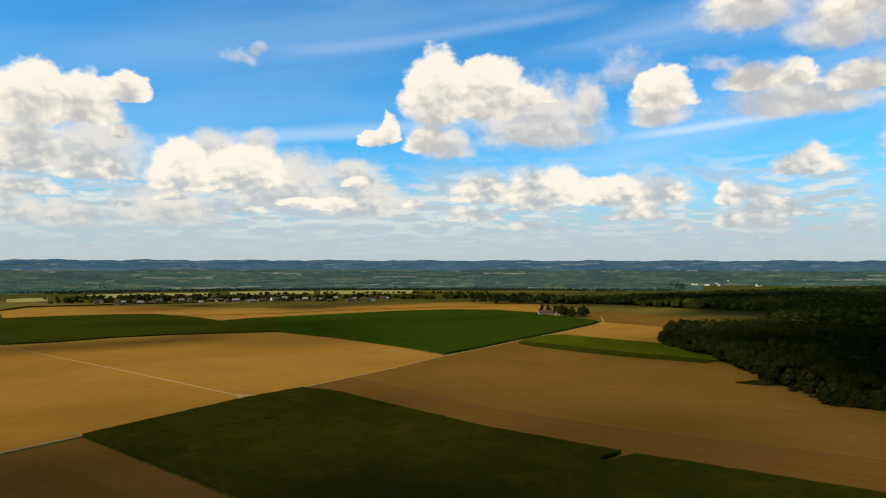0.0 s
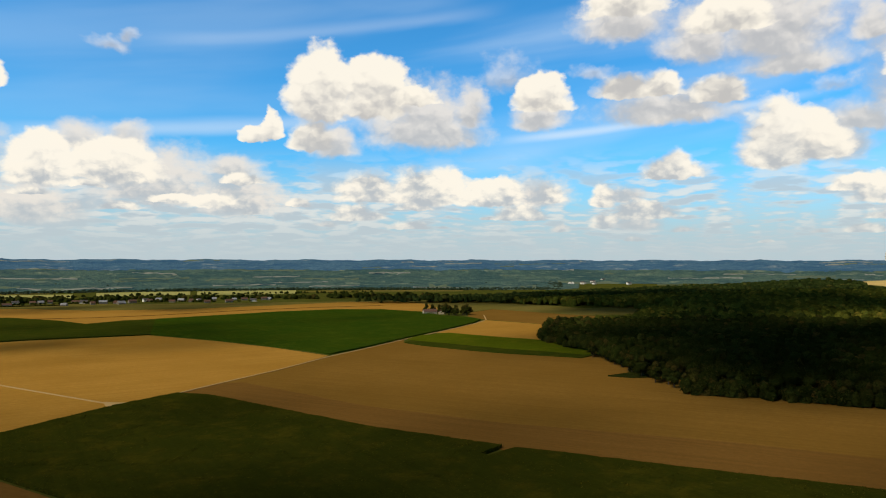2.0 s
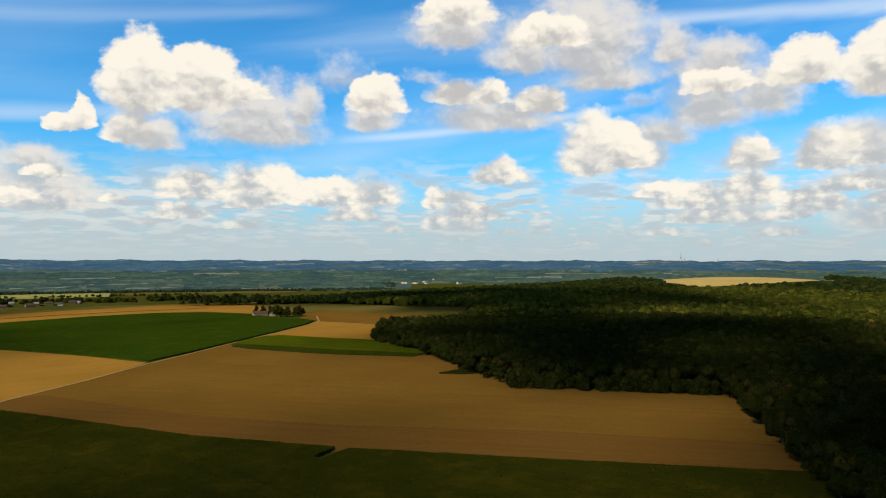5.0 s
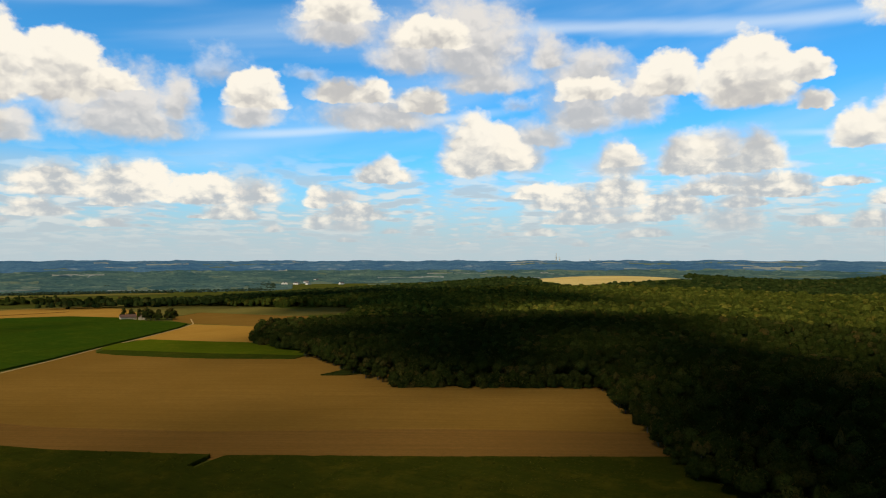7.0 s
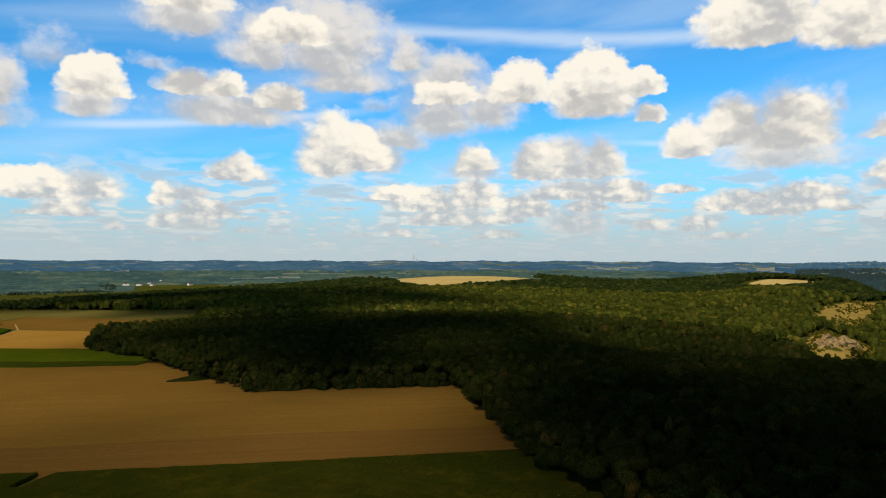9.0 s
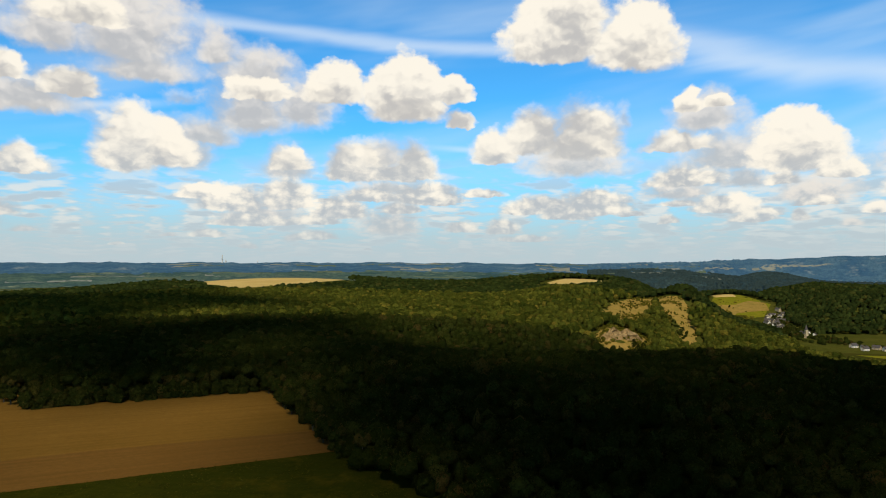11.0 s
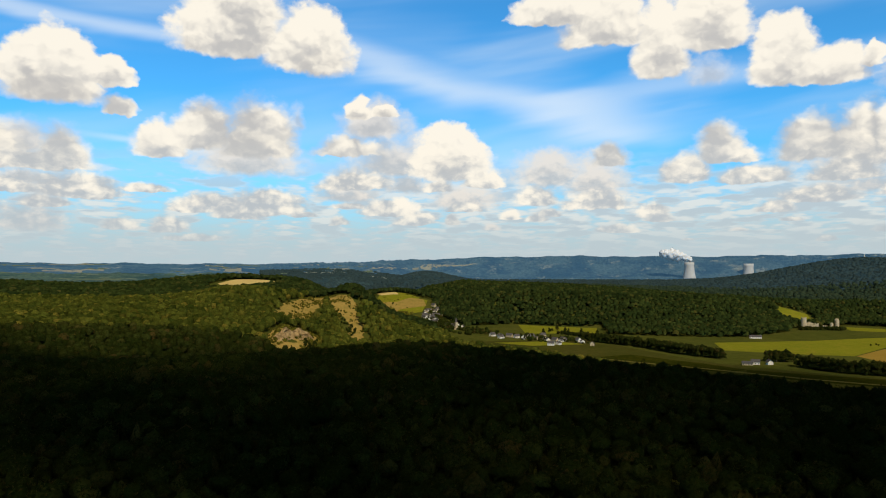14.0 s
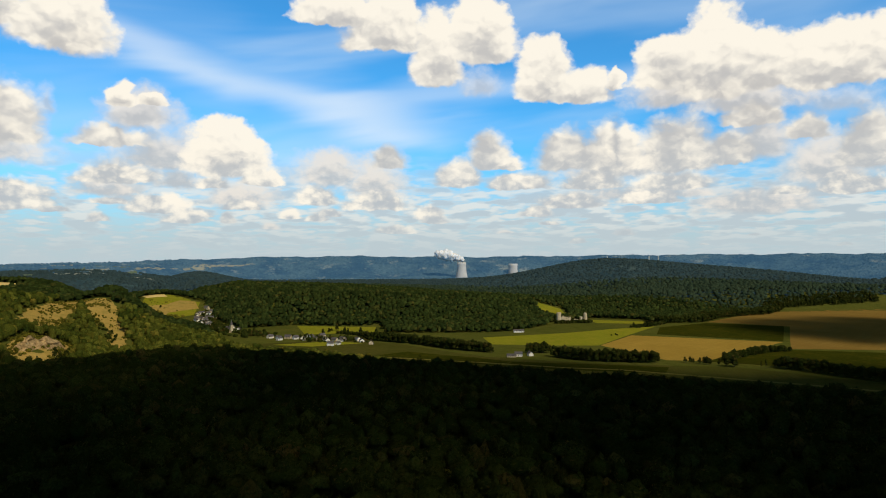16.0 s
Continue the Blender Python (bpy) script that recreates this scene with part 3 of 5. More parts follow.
def mesh_from(name, verts, faces, mat, smooth=True):
    """A mesh from arrays; all faces have as many corners."""
    verts, faces = np.asarray(verts, np.float32), np.asarray(faces, np.int32)
    me = bpy.data.meshes.new(name)
    me.vertices.add(len(verts))
    me.vertices.foreach_set("co", verts.ravel())
    k = faces.shape[1]
    me.loops.add(faces.size)
    me.loops.foreach_set("vertex_index", faces.ravel())
    me.polygons.add(len(faces))
    me.polygons.foreach_set("loop_start", np.arange(0, faces.size, k, dtype=np.int32))
    me.polygons.foreach_set("use_smooth", np.full(len(faces), smooth))
    me.materials.append(mat)
    me.update(calc_edges=True)
    me.validate()
    return me


def part(name, bm, mat, parent=None, label="", smooth=False):
    """Links a bmesh as one mesh object, under a thing where one is given."""
    me = bpy.data.meshes.new(name)
    bmesh.ops.recalc_face_normals(bm, faces=bm.faces)
    for face in bm.faces:
        face.smooth = smooth
    bm.to_mesh(me)
    bm.free()
    me.materials.append(mat)
    ob = new(name, me)
    if parent:
        ob.parent = parent
    return tagged(ob, label)


def sheet(name, rings, angles, rise, mat, keep=None):
    """A sheet of ground round the camera's foot, over rings of growing radius."""
    r, a = np.meshgrid(rings, np.radians(angles), indexing="ij")
    x, y = -np.sin(a) * r, np.cos(a) * r
    verts = np.stack([x, y, rise(x, y)], -1).reshape(-1, 3)
    n, m = r.shape
    i, j = np.meshgrid(np.arange(n - 1), np.arange(m - 1), indexing="ij")
    k = (i * m + j).ravel()
    faces = np.stack([k, k + m, k + m + 1, k + 1], -1)
    if keep is not None:
        mid = verts[faces].mean(1)
        faces = faces[keep(mid[:, 0], mid[:, 1])]
    return new(name, mesh_from(name, verts, faces, mat))


rings = np.concatenate([np.array([0.02]), np.arange(20, 260, 40), np.arange(260, 1200, 12), np.arange(1200, 2600, 20), np.arange(2600, 4921, 40)])
tagged(sheet("ground", rings, np.linspace(-180, 180, 481), height, SOIL), "rolling grassy farmland with verges between the fields", "ground", kind="structure")


# ---- fields ----
def crop_field(poly, mat, label, rise=0.45, name="field", category="field", kind="structure", cell=24.0, rough=0.0, lie=height):
    """A crop or stubble that lies over the ground inside the outline, with a cut edge down to the soil."""
    bm = bmesh.new()
    bm.faces.new([bm.verts.new((x, y, 0)) for x, y in poly])
    xs, ys = [p[0] for p in poly], [p[1] for p in poly]
    for lo, hi, axis in ((min(xs), max(xs), 0), (min(ys), max(ys), 1)):
        for c in np.arange(lo + cell, hi, cell):
            at, no = [0, 0, 0], [0, 0, 0]
            at[axis], no[axis] = c, 1
            bmesh.ops.bisect_plane(bm, geom=bm.verts[:] + bm.edges[:] + bm.faces[:], plane_co=at, plane_no=no)
    rim = [e for e in bm.edges if e.is_boundary]
    for e in rim:
        e.smooth = False
    low = bmesh.ops.extrude_edge_only(bm, edges=rim)["geom"]
    low = {v for v in low if isinstance(v, bmesh.types.BMVert)}
    co = np.array([v.co[:2] for v in bm.verts])
    z = lie(co[:, 0], co[:, 1])
    for v, h in zip(bm.verts, z):
        v.co.z = h + (-0.6 if v in low else rise + rough * noise.noise(Vector((v.co.x * 0.21, v.co.y * 0.21, 5))))
    bmesh.ops.triangulate(bm, faces=bm.faces)
    ob = part(name, bm, mat, smooth=True)
    return tagged(ob, label, category, "fields" if name == "field" else "", kind)


def strip(line, wide, mat, label, rise=0.5, name="farm_track", category="track"):
    """A track or verge along a line of straight runs."""
    pts, left, right = [Vector((*p, 0)) for p in line], [], []
    for k, p in enumerate(pts):
        way = (pts[min(k + 1, len(pts) - 1)] - pts[max(k - 1, 0)]).normalized()
        side = Vector((-way.y, way.x, 0)) * wide / 2
        left.append((p + side)[:2])
        right.append((p - side)[:2])
    return crop_field(left + right[::-1], mat, label, rise, name, category)


FRONT = [(-249.5, 367), (-201, 477), (-173, 520), (-148, 512), (-28, 411), (46, 364.5), (33, 350), (37, 346), (53, 360), (147, 312), (262, 256), (244, 226), (226, 150), (-20, 130), (-121, 281)]
crop_field(FRONT, CROP, "tall dark green maize crop in the near field", 2.0, cell=6.0, rough=0.45)
crop_field([(-621, 757), (-574, 790), (-534, 845), (-479, 885), (-412, 913), (-350, 940), (-239, 860), (-151, 783), (-87, 716), (-121, 629), (-156, 562), (-174, 525), (-204, 484), (-257, 521), (-380, 603), (-485, 669)], PALE_STUBBLE, "golden stubble field beside a gravel track", 0.3)
crop_field([(-621, 757), (-485, 669), (-380, 603), (-257, 521), (-204, 484), (-252, 372), (-272, 330), (-420, 250), (-800, 600)], PALE_STUBBLE, "brown-gold stubble field with faint wheel lines", 0.3)
crop_field([(-266, 328), (-247, 364), (-125, 281), (-40, 150), (-200, 120), (-400, 240)], TILLED, "reddish brown tilled field", 0.25)
crop_field([(-174, 525), (-156, 564), (-138, 571), (-33, 478), (53, 424), (172, 373), (281, 309), (262, 251), (147, 309), (51, 358), (-28, 408), (-144, 508)], TILLED, "reddish brown strip of turned earth", 0.25)
crop_field([(-154, 566), (-121, 629), (-86, 708), (-53, 767), (-12, 844), (-12, 812), (8, 783), (38, 754), (65, 729), (91, 709), (139, 681), (161, 668), (184, 690), (186, 666), (189, 630), (195, 589), (205, 571), (216, 561), (196, 499), (346, 424), (284, 304), (172, 367.8), (53, 418.8), (-33, 472.8), (-137, 568)], STUBBLE, "wide golden brown stubble field beside the wood", 0.32)
crop_field([(-350, 945), (-288, 904), (-239, 865), (-194, 830), (-151, 788), (-114, 754), (-86, 724), (-56, 772), (-14, 851), (7, 890), (43, 951), (88, 1036), (104, 1088), (81, 1146), (47, 1188), (13, 1291), (-63, 1383), (-155, 1407), (-262, 1357), (-353, 1275), (-436, 1202)], BEET, "deep green tall crop field", 1.8)
crop_field([(-640, 772), (-621, 762), (-576, 796), (-536, 850), (-480, 890), (-413, 918), (-342, 946), (-428, 1202), (-477, 1173), (-510, 1110), (-582, 1175), (-700, 1243), (-771, 1221), (-848, 1170), (-911, 1111), (-880, 1060)], RANK, "dark olive-green crop with a dry tinge", 1.6)
crop_field([(-8, 850), (9, 885), (45, 908), (76, 875), (108, 844), (136, 822), (161, 792), (200, 764), (186, 692), (168, 688), (129, 720), (95, 743), (40, 794), (-3, 833)], YOUNG, "bright green crop strip along the track", 0.9)
crop_field([(-4, 831), (40, 792), (95, 741), (129, 718), (168, 686), (184, 688), (161, 670), (139, 683), (91, 711), (65, 731), (38, 756), (8, 785), (-11, 813)], RANK, "dark green strip of rank crop beside the stubble", 1.1)
crop_field([(28, 914), (47, 949), (92, 1034), (112, 1082), (184, 989), (149, 811), (136, 824), (108, 846), (76, 877), (45, 910)], PALE_STUBBLE, "small pale stubble field", 0.3)
crop_field([(96, 1245), (90, 1168), (108, 1099), (116, 1090), (187, 992), (304, 1009), (330, 1071), (262, 1119), (216, 1201), (149, 1324)], STUBBLE, "stubble field between the farmstead and the wood", 0.3)
crop_field([(-52, 1770), (85, 1701), (145, 1631), (196, 1534), (258, 1435), (278, 1364), (306, 1267), (409, 1250), (340, 1085), (264, 1125), (218, 1206), (150, 1330), (96, 1255), (62, 1318), (31, 1577), (-50, 1715)], OLIVE, "olive-green dry grass field", 0.3)
crop_field([(-1057, 1288), (-1061, 1374), (-1027, 1417), (-929, 1470), (-804, 1488), (-645, 1430), (-470, 1469), (-306, 1586), (-186, 1687), (-50, 1713), (29, 1577), (60, 1318), (14, 1296), (-63, 1388), (-155, 1412), (-262, 1362), (-353, 1280), (-436, 1207), (-477, 1178), (-510, 1116), (-582, 1181), (-700, 1249), (-771, 1227), (-848, 1176), (-911, 1117)], PALE_STUBBLE, "pale stubble on the plateau's rim", 0.3)
crop_field([(-1057, 1290), (-1061, 1376), (-1027, 1419), (-929, 1472), (-804, 1490), (-645, 1432), (-470, 1471), (-306, 1588), (-186, 1689), (-52, 1715), (-54, 1770), (-329, 1704), (-599, 1660), (-803, 1650), (-1040, 1560), (-1300, 1600), (-1500, 1350)], OLIVE, "olive-green grass along the plateau's rim", 0.3)
crop_field([(-1500, 900), (-1320, 990), (-882, 1062), (-642, 774), (-810, 615), (-1300, 500)], BEET, "deep green tall crop beyond the track", 1.8)
# tracks, a dirt bank and a hedge
strip([(-560, -60), (-420, 120), (-270, 330), (-250, 369), (-203, 482), (-174, 525), (-156, 562), (-121, 629), (-86, 708), (-53, 767), (-11, 848), (47, 949), (92, 1034), (112, 1085), (118, 1180)], 1.9, GRAVEL, "pale gravel farm track between the fields", 0.6)
strip([(-204, 486), (-257, 521), (-380, 603), (-485, 669), (-621, 757), (-900, 940)], 1.9, GRAVEL, "pale gravel side track with a grass middle", 0.6)
strip([(-659, 1220), (-561, 1245), (-471, 1298), (-334, 1423), (-225, 1484), (-70, 1542)], 4.5, TILLED, "low brown earth bank across the stubble", 0.9, "earth_bank", "bank")
strip([(-1057, 1288), (-1088, 1408), (-991, 1462), (-953, 1509), (-792, 1599)], 6.0, LEAF, "low dark hedge on the plateau's rim", 2.6, "hedge", "hedge")
crop_field([(-214, 494), (-200, 492), (-192, 494), (-198, 480), (-208, 482)], GRAVEL, "pale gravel patch where two tracks meet", 0.7, "track_junction", "track", cell=6.0)
# fields of the upland and the valley
crop_field([(1139, 1823), (1230, 2050), (1420, 1960), (1560, 1750), (1500, 1560), (1456, 1495), (1340, 1425), (1219, 1375), (1112, 1350), (1023, 1338), (950, 1346), (948, 1380), (1012, 1470), (1030, 1663)], RIPE, "sunlit ripe corn field on the upland", 0.6)
crop_field([(1620, 908), (1745, 920), (1815, 860), (1772, 813), (1606, 811), (1558, 846)], RIPE, "small ripe corn field in a forest clearing", 0.6)
crop_field([(2075, 470), (1985, 530), (1893, 527), (1850, 530), (1925, 597), (2045, 607), (2070, 560), (2140, 540), (2160, 500)], HILLGRASS, "dry tan lower part of the pasture", 0.7, cell=16.0)
crop_field([(2174, 646), (2230, 590), (2150, 483), (1990, 464), (1908, 510), (1850, 525), (1933, 599)], PASTURE, "bright green pasture above the village", 0.3)
crop_field([(2200, 668), (2240, 612), (2180, 585), (2150, 636)], RIPE, "small stubble plot at the top of a pasture", 0.6, cell=12)
crop_field([(1428, 227), (1510, 64), (1429, -65), (1199, -211), (1090, -375), (1032, -573), (864, -693), (700, -800), (620, -560), (760, -440), (840, -365), (910, -240), (1100, -45), (1230, 70)], FLOOD, "dry yellow-green meadow along the valley floor", 0.3)
crop_field([(1420, 180), (1480, 70), (1440, 0), (1390, 100)], PASTURE, "green meadow beside the village", 0.6)
crop_field([(1837, 170), (1787, -31), (1664, -28), (1623, 133)], PASTURE, "bright green pasture in the valley", 0.3)
crop_field([(1381, -254), (1509, -259), (1581, -464), (1661, -601), (1720, -742), (1530, -600), (1336, -460), (1346, -372)], PASTURE, "yellow-green pasture beside the river trees", 0.3)
crop_field([(1689, -740), (1798, -919), (1676, -1065), (1356, -860), (1530, -664)], CROP, "green crop field on the valley floor", 0.6)
crop_field([(1336, -464), (1512, -596), (1342, -850), (1100, -561), (1120, -502)], OCHRE, "golden stubble field on the valley floor", 0.3)
crop_field([(1832, -937), (2176, -1289), (2212, -1779), (1500, -1450), (1197, -961), (1235, -799), (1345, -868), (1672, -1078)], DIM_STUBBLE, "broad golden brown stubble field in the valley", 0.3)
crop_field([(1096, -566), (1228, -690), (1218, -789), (1157, -929), (978, -785), (1022, -660)], CROP, "dark green crop behind a row of trees", 0.6)
crop_field([(1850, -630), (1800, -740), (1880, -780), (1980, -650)], PASTURE, "sunlit meadow below the ruined castle", 0.3)
crop_field([(2120, -560), (2080, -640), (2230, -640), (2260, -560)], PASTURE, "small sunlit clearing in the far wood", 0.3)
crop_field([(1240, -20), (1290, -80), (1190, -190), (1130, -240), (1100, -200), (1180, -90)], CROP, "dark green strip in the valley meadow", 0.7, cell=16.0)
crop_field([(1130, -240), (1075, -390), (1040, -470), (985, -440), (1030, -320), (1075, -230)], CROP, "dark green pasture strip below the farm", 0.7, cell=16.0)
strip([(1230, -15), (1153, -146), (1100, -230), (1054, -309), (1021, -387), (971, -452), (923, -512), (879, -568), (800, -660)], 7.0, OLIVE, "pale dry lane along the foot of the wood", 0.9)
# dry slopes round the quarry
def ragged(poly, amount, seed):
    """The outline in short runs that wander to both sides."""
    out = []
    for (ax, ay), (bx, by) in zip(poly, poly[1:] + poly[:1]):
        n = max(1, int(math.hypot(bx - ax, by - ay) / 5))
        for k in range(n):
            x, y = ax + (bx - ax) * k / n, ay + (by - ay) * k / n
            v = Vector((x / 9, y / 9, seed))
            out.append((x + amount * noise.noise(v), y + amount * noise.noise(v + Vector((40, 0, 0)))))
    return out


crop_field(ragged([(1088, 512), (1182, 546), (1250, 562), (1352, 566), (1420, 560), (1425, 530), (1348, 524), (1284, 514), (1239, 505), (1160, 500)], 10.0, 3), HILLGRASS, "sunburnt grass slope above the quarry", 0.4, "meadow", "meadow", cell=12.0)
crop_field(ragged([(1425, 540), (1440, 500), (1412, 472), (1376, 462), (1353, 446), (1308, 420), (1265, 408), (1228, 397), (1215, 415), (1251, 432), (1290, 446), (1317, 470), (1347, 500)], 8.0, 4), HILLGRASS, "dry golden meadow running down the hillside", 0.4, "meadow", "meadow", cell=12.0)
crop_field(ragged([(890, 418), (935, 448), (985, 455), (1060, 470), (1120, 466), (1130, 440), (1030, 398), (957, 385), (910, 390)], 9.0, 3), HILLGRASS, "scrubby dry grass round the quarry face", 0.4, "meadow", "meadow")

def maize_tops(poly, count):
    """Loose leaves and tassels that stand out of the tall crop, thicker along its ragged edge."""
    rng = np.random.default_rng(15)
    pts = np.array(poly, float)
    lo, hi = pts.min(0), pts.max(0)
    at = rng.uniform(lo, hi, (count * 3, 2))
    at = at[inside(at[:, 0], at[:, 1], poly)][:count]
    rim = []
    for a, b in zip(pts, np.roll(pts, -1, 0)):
        n = int(np.hypot(*(b - a)) * 2.2)
        rim.append(a + (b - a) * rng.uniform(0, 1, (n, 1)) + rng.normal(0, 0.7, (n, 2)))
    edge = np.concatenate(rim)
    low = np.r_[np.full(len(at), 1.7), rng.uniform(0.2, 1.8, len(edge))]
    at = np.concatenate([at, edge])
    turn, size = rng.uniform(0, 6.28, len(at)), rng.uniform(0.4, 1.1, len(at))
    base = np.c_[at, height(at[:, 0], at[:, 1]) + low]
    side = np.c_[np.cos(turn), np.sin(turn), np.zeros(len(at))] * size[:, None] * 0.55
    top = np.c_[rng.normal(0, 0.5, (len(at), 2)), size * 0.6]
    verts = np.stack([base - side, base + side, base + top], 1).reshape(-1, 3)
    faces = np.arange(len(verts)).reshape(-1, 3)
    ob = new("maize_leaves", mesh_from("maize_leaves", verts, faces, MAIZE, False))
    return tagged(ob, "ragged leafy tops of the tall maize crop", "crop", kind="stuff")


maize_tops(FRONT, 60000)

# ---- woods ----
WOOD_EDGE = [(145, 812), (175, 688), (186, 568), (216, 556), (203, 503), (335, 430), (262, 290), (250, 262), (230, 225), (190, 80), (150, -400), (300, -1500), (600, -3000),
             (4600, -3000), (4600, 3000), (2600, 3000), (600, 2000), (150, 1720), (-150, 1660), (150, 1570), (395, 1190), (330, 1010), (185, 970)]
CLEARINGS = [
    [(1080, 1860), (1180, 2300), (1800, 2200), (1780, 1800), (1520, 1540), (1440, 1410), (1250, 1245), (1090, 1220), (990, 1210), (890, 1200), (870, 1310), (960, 1460), (1000, 1680)],
    [(1610, 925), (1750, 940), (1840, 865), (1785, 790), (1600, 770), (1500, 810), (1520, 880)],
    [(2180, 660), (2240, 590), (2150, 460), (1990, 440), (1800, 440), (1780, 540), (1933, 620)],
    [(1075, 512), (1180, 552), (1250, 568), (1352, 572), (1430, 566), (1430, 525), (1348, 515), (1284, 503), (1239, 492), (1150, 485), (1090, 490)],
    [(1430, 548), (1447, 498), (1415, 462), (1376, 452), (1334, 448), (1297, 422), (1261, 395), (1222, 380), (1180, 405), (1245, 442), (1285, 468), (1340, 506)],
    [(880, 418), (935, 452), (1000, 462), (1080, 470), (1120, 450), (1030, 392), (957, 375), (900, 385)],
    [(2120, -550), (2070, -650), (2240, -650), (2270, -550)],
]


VALLEY_FLOOR = [(1330, 235), (1220, 60), (1090, -50), (900, -240), (830, -360), (740, -430), (620, -520), (350, -1300), (1000, -3000), (2400, -3000), (2320, -1900), (2275, -1560),
                (2255, -1400), (2105, -1260), (2005, -1045), (1850, -915), (1835, -775), (1960, -815), (2085, -690), (2010, -650), (1900, -520), (1800, -480), (1640, -370), (1620, -250), (1640, -60), (1800, -45), (1860, 190), (1760, 300),
                (1950, 400), (2080, 430), (2060, 470), (1880, 470), (1700, 400), (1560, 340)]


def wooded(x, y):
    """True where forest stands."""
    w = inside(x, y, WOOD_EDGE) & ~inside(x, y, VALLEY_FLOOR)
    for c in CLEARINGS:
        w &= ~inside(x, y, c)
    return w


def ico(sub, seed, rough, flat=0.0):
    bm = bmesh.new()
    bmesh.ops.create_icosphere(bm, subdivisions=sub, radius=1.0)
    for v in bm.verts:
        k = 1 + rough * noise.noise(v.co * 1.6 + Vector((seed * 7.3, seed, 0))) + 0.5 * rough * noise.noise(v.co * 3.7 + Vector((0, seed * 3.1, 0)))
        v.co *= k
        if v.co.z < -0.45:
            v.co.z = -0.45 + (v.co.z + 0.45) * 0.3
    verts = np.array([v.co[:] for v in bm.verts])
    faces = np.array([[v.index for v in f.verts] for f in bm.faces])
    bm.free()
    return verts, faces


def leafy(crown, seed, count=26, long=0.34):
    """Adds loose sprays of leaves round a crown's lump."""
    rng = np.random.default_rng(seed)
    verts, faces = [list(v) for v in crown[0]], [list(f) for f in crown[1]]
    for _ in range(count):
        w = Vector(rng.normal(size=3)).normalized()
        w.z = abs(w.z)
        p, u = w * rng.uniform(0.85, 1.18), Vector(rng.normal(size=3)).normalized() * rng.uniform(0.14, long)
        v = w.cross(u).normalized() * u.length
        k = len(verts)
        verts += [list(p - u), list(p + v * 0.7), list(p + u)]
        faces += [[k, k + 1, k + 2]]
    return np.array(verts), np.array(faces)


def dome(seed, sides=7, rings=3):
    """A crown seen from afar: a rough cap of few faces."""
    rng = np.random.default_rng(seed)
    verts = [(0, 0, 1.0)]
    for r, z in ((0.58, 0.80), (1.0, 0.18), (0.85, -0.7))[:rings] if rings == 3 else ((0.72, 0.62), (1.0, -0.55)):
        for k in range(sides):
            a = 2 * math.pi * (k + rng.uniform(-0.25, 0.25)) / sides
            s = r * rng.uniform(0.78, 1.18)
            verts.append((s * math.cos(a), s * math.sin(a), z * rng.uniform(0.85, 1.2)))
    faces = [(0, 1 + k, 1 + (k + 1) % sides) for k in range(sides)]
    for ring in range(rings - 1):
        for k in range(sides):
            a, b = 1 + ring * sides + k, 1 + ring * sides + (k + 1) % sides
            faces += [(a, a + sides, b + sides), (a, b + sides, b)]
    return np.array(verts), np.array(faces)


def many(name, templates, where, sizes, tall, mat, rng, smooth=True):
    """One mesh of many crowns: each spot takes one of the templates, turned and scaled."""
    verts, faces, base = [], [], 0
    pick, turn = rng.integers(0, len(templates), len(where)), rng.uniform(0, 2 * math.pi, len(where))
    for k, (tv, tf) in enumerate(templates):
        sel = pick == k
        n = sel.sum()
        if not n:
            continue
        c, s = np.cos(turn[sel])[:, None], np.sin(turn[sel])[:, None]
        size, high, at = sizes[sel][:, None], tall[sel][:, None], where[sel]
        v = np.stack([(c * tv[:, 0] - s * tv[:, 1]) * size + at[:, :1], (s * tv[:, 0] + c * tv[:, 1]) * size + at[:, 1:2], tv[:, 2] * high + at[:, 2:]], -1)
        verts.append(v.reshape(-1, 3))
        faces.append((tf[None] + (np.arange(n) * len(tv))[:, None, None] + base).reshape(-1, 3))
        base += n * len(tv)
    return new(name, mesh_from(name, np.concatenate(verts), np.concatenate(faces), mat, smooth))


def scatter(lo, hi, gap, az0, az1, rng, test):
    """Jittered spots, gap metres apart, in a sector of the land between two distances."""
    n = int(2 * hi / gap)
    gx, gy = np.meshgrid(np.arange(n), np.arange(n), indexing="ij")
    x = ((gx + rng.uniform(-0.38, 0.38, gx.shape)) * gap - hi).ravel()
    y = ((gy + rng.uniform(-0.38, 0.38, gx.shape)) * gap - hi).ravel()
    d, az = np.hypot(x, y), np.degrees(np.arctan2(-x, y))
    k = (d > lo) & (d < hi) & (az < az0) & (az > az1)
    x, y = x[k], y[k]
    k = test(x, y)
    return x[k], y[k]


def copse(x, y):
    """How much wood stands at points of the far country: under 0 none."""
    shape = np.shape(x)
    x, y = np.ravel(x), np.ravel(y)
    az = np.degrees(np.arctan2(-x, y))
    d = np.hypot(x, y)
    hills = np.array([noise.noise(Vector((u / 300, v / 300, 9))) + 0.5 * noise.noise(Vector((u / 90, v / 90, 2))) for u, v in zip(x, y)])
    plain = np.array([noise.noise(Vector((a * 0.20, r / 95, 9))) + 0.6 * noise.noise(Vector((a * 0.7, r / 40, 2))) for a, r in zip(az, d)])
    k = ease(58, 66, -az)
    return (hills * k + plain * (1 - k) + 0.08 + 0.55 * ease(72, 84, -az) + 0.16 * (1 - k)).reshape(shape)


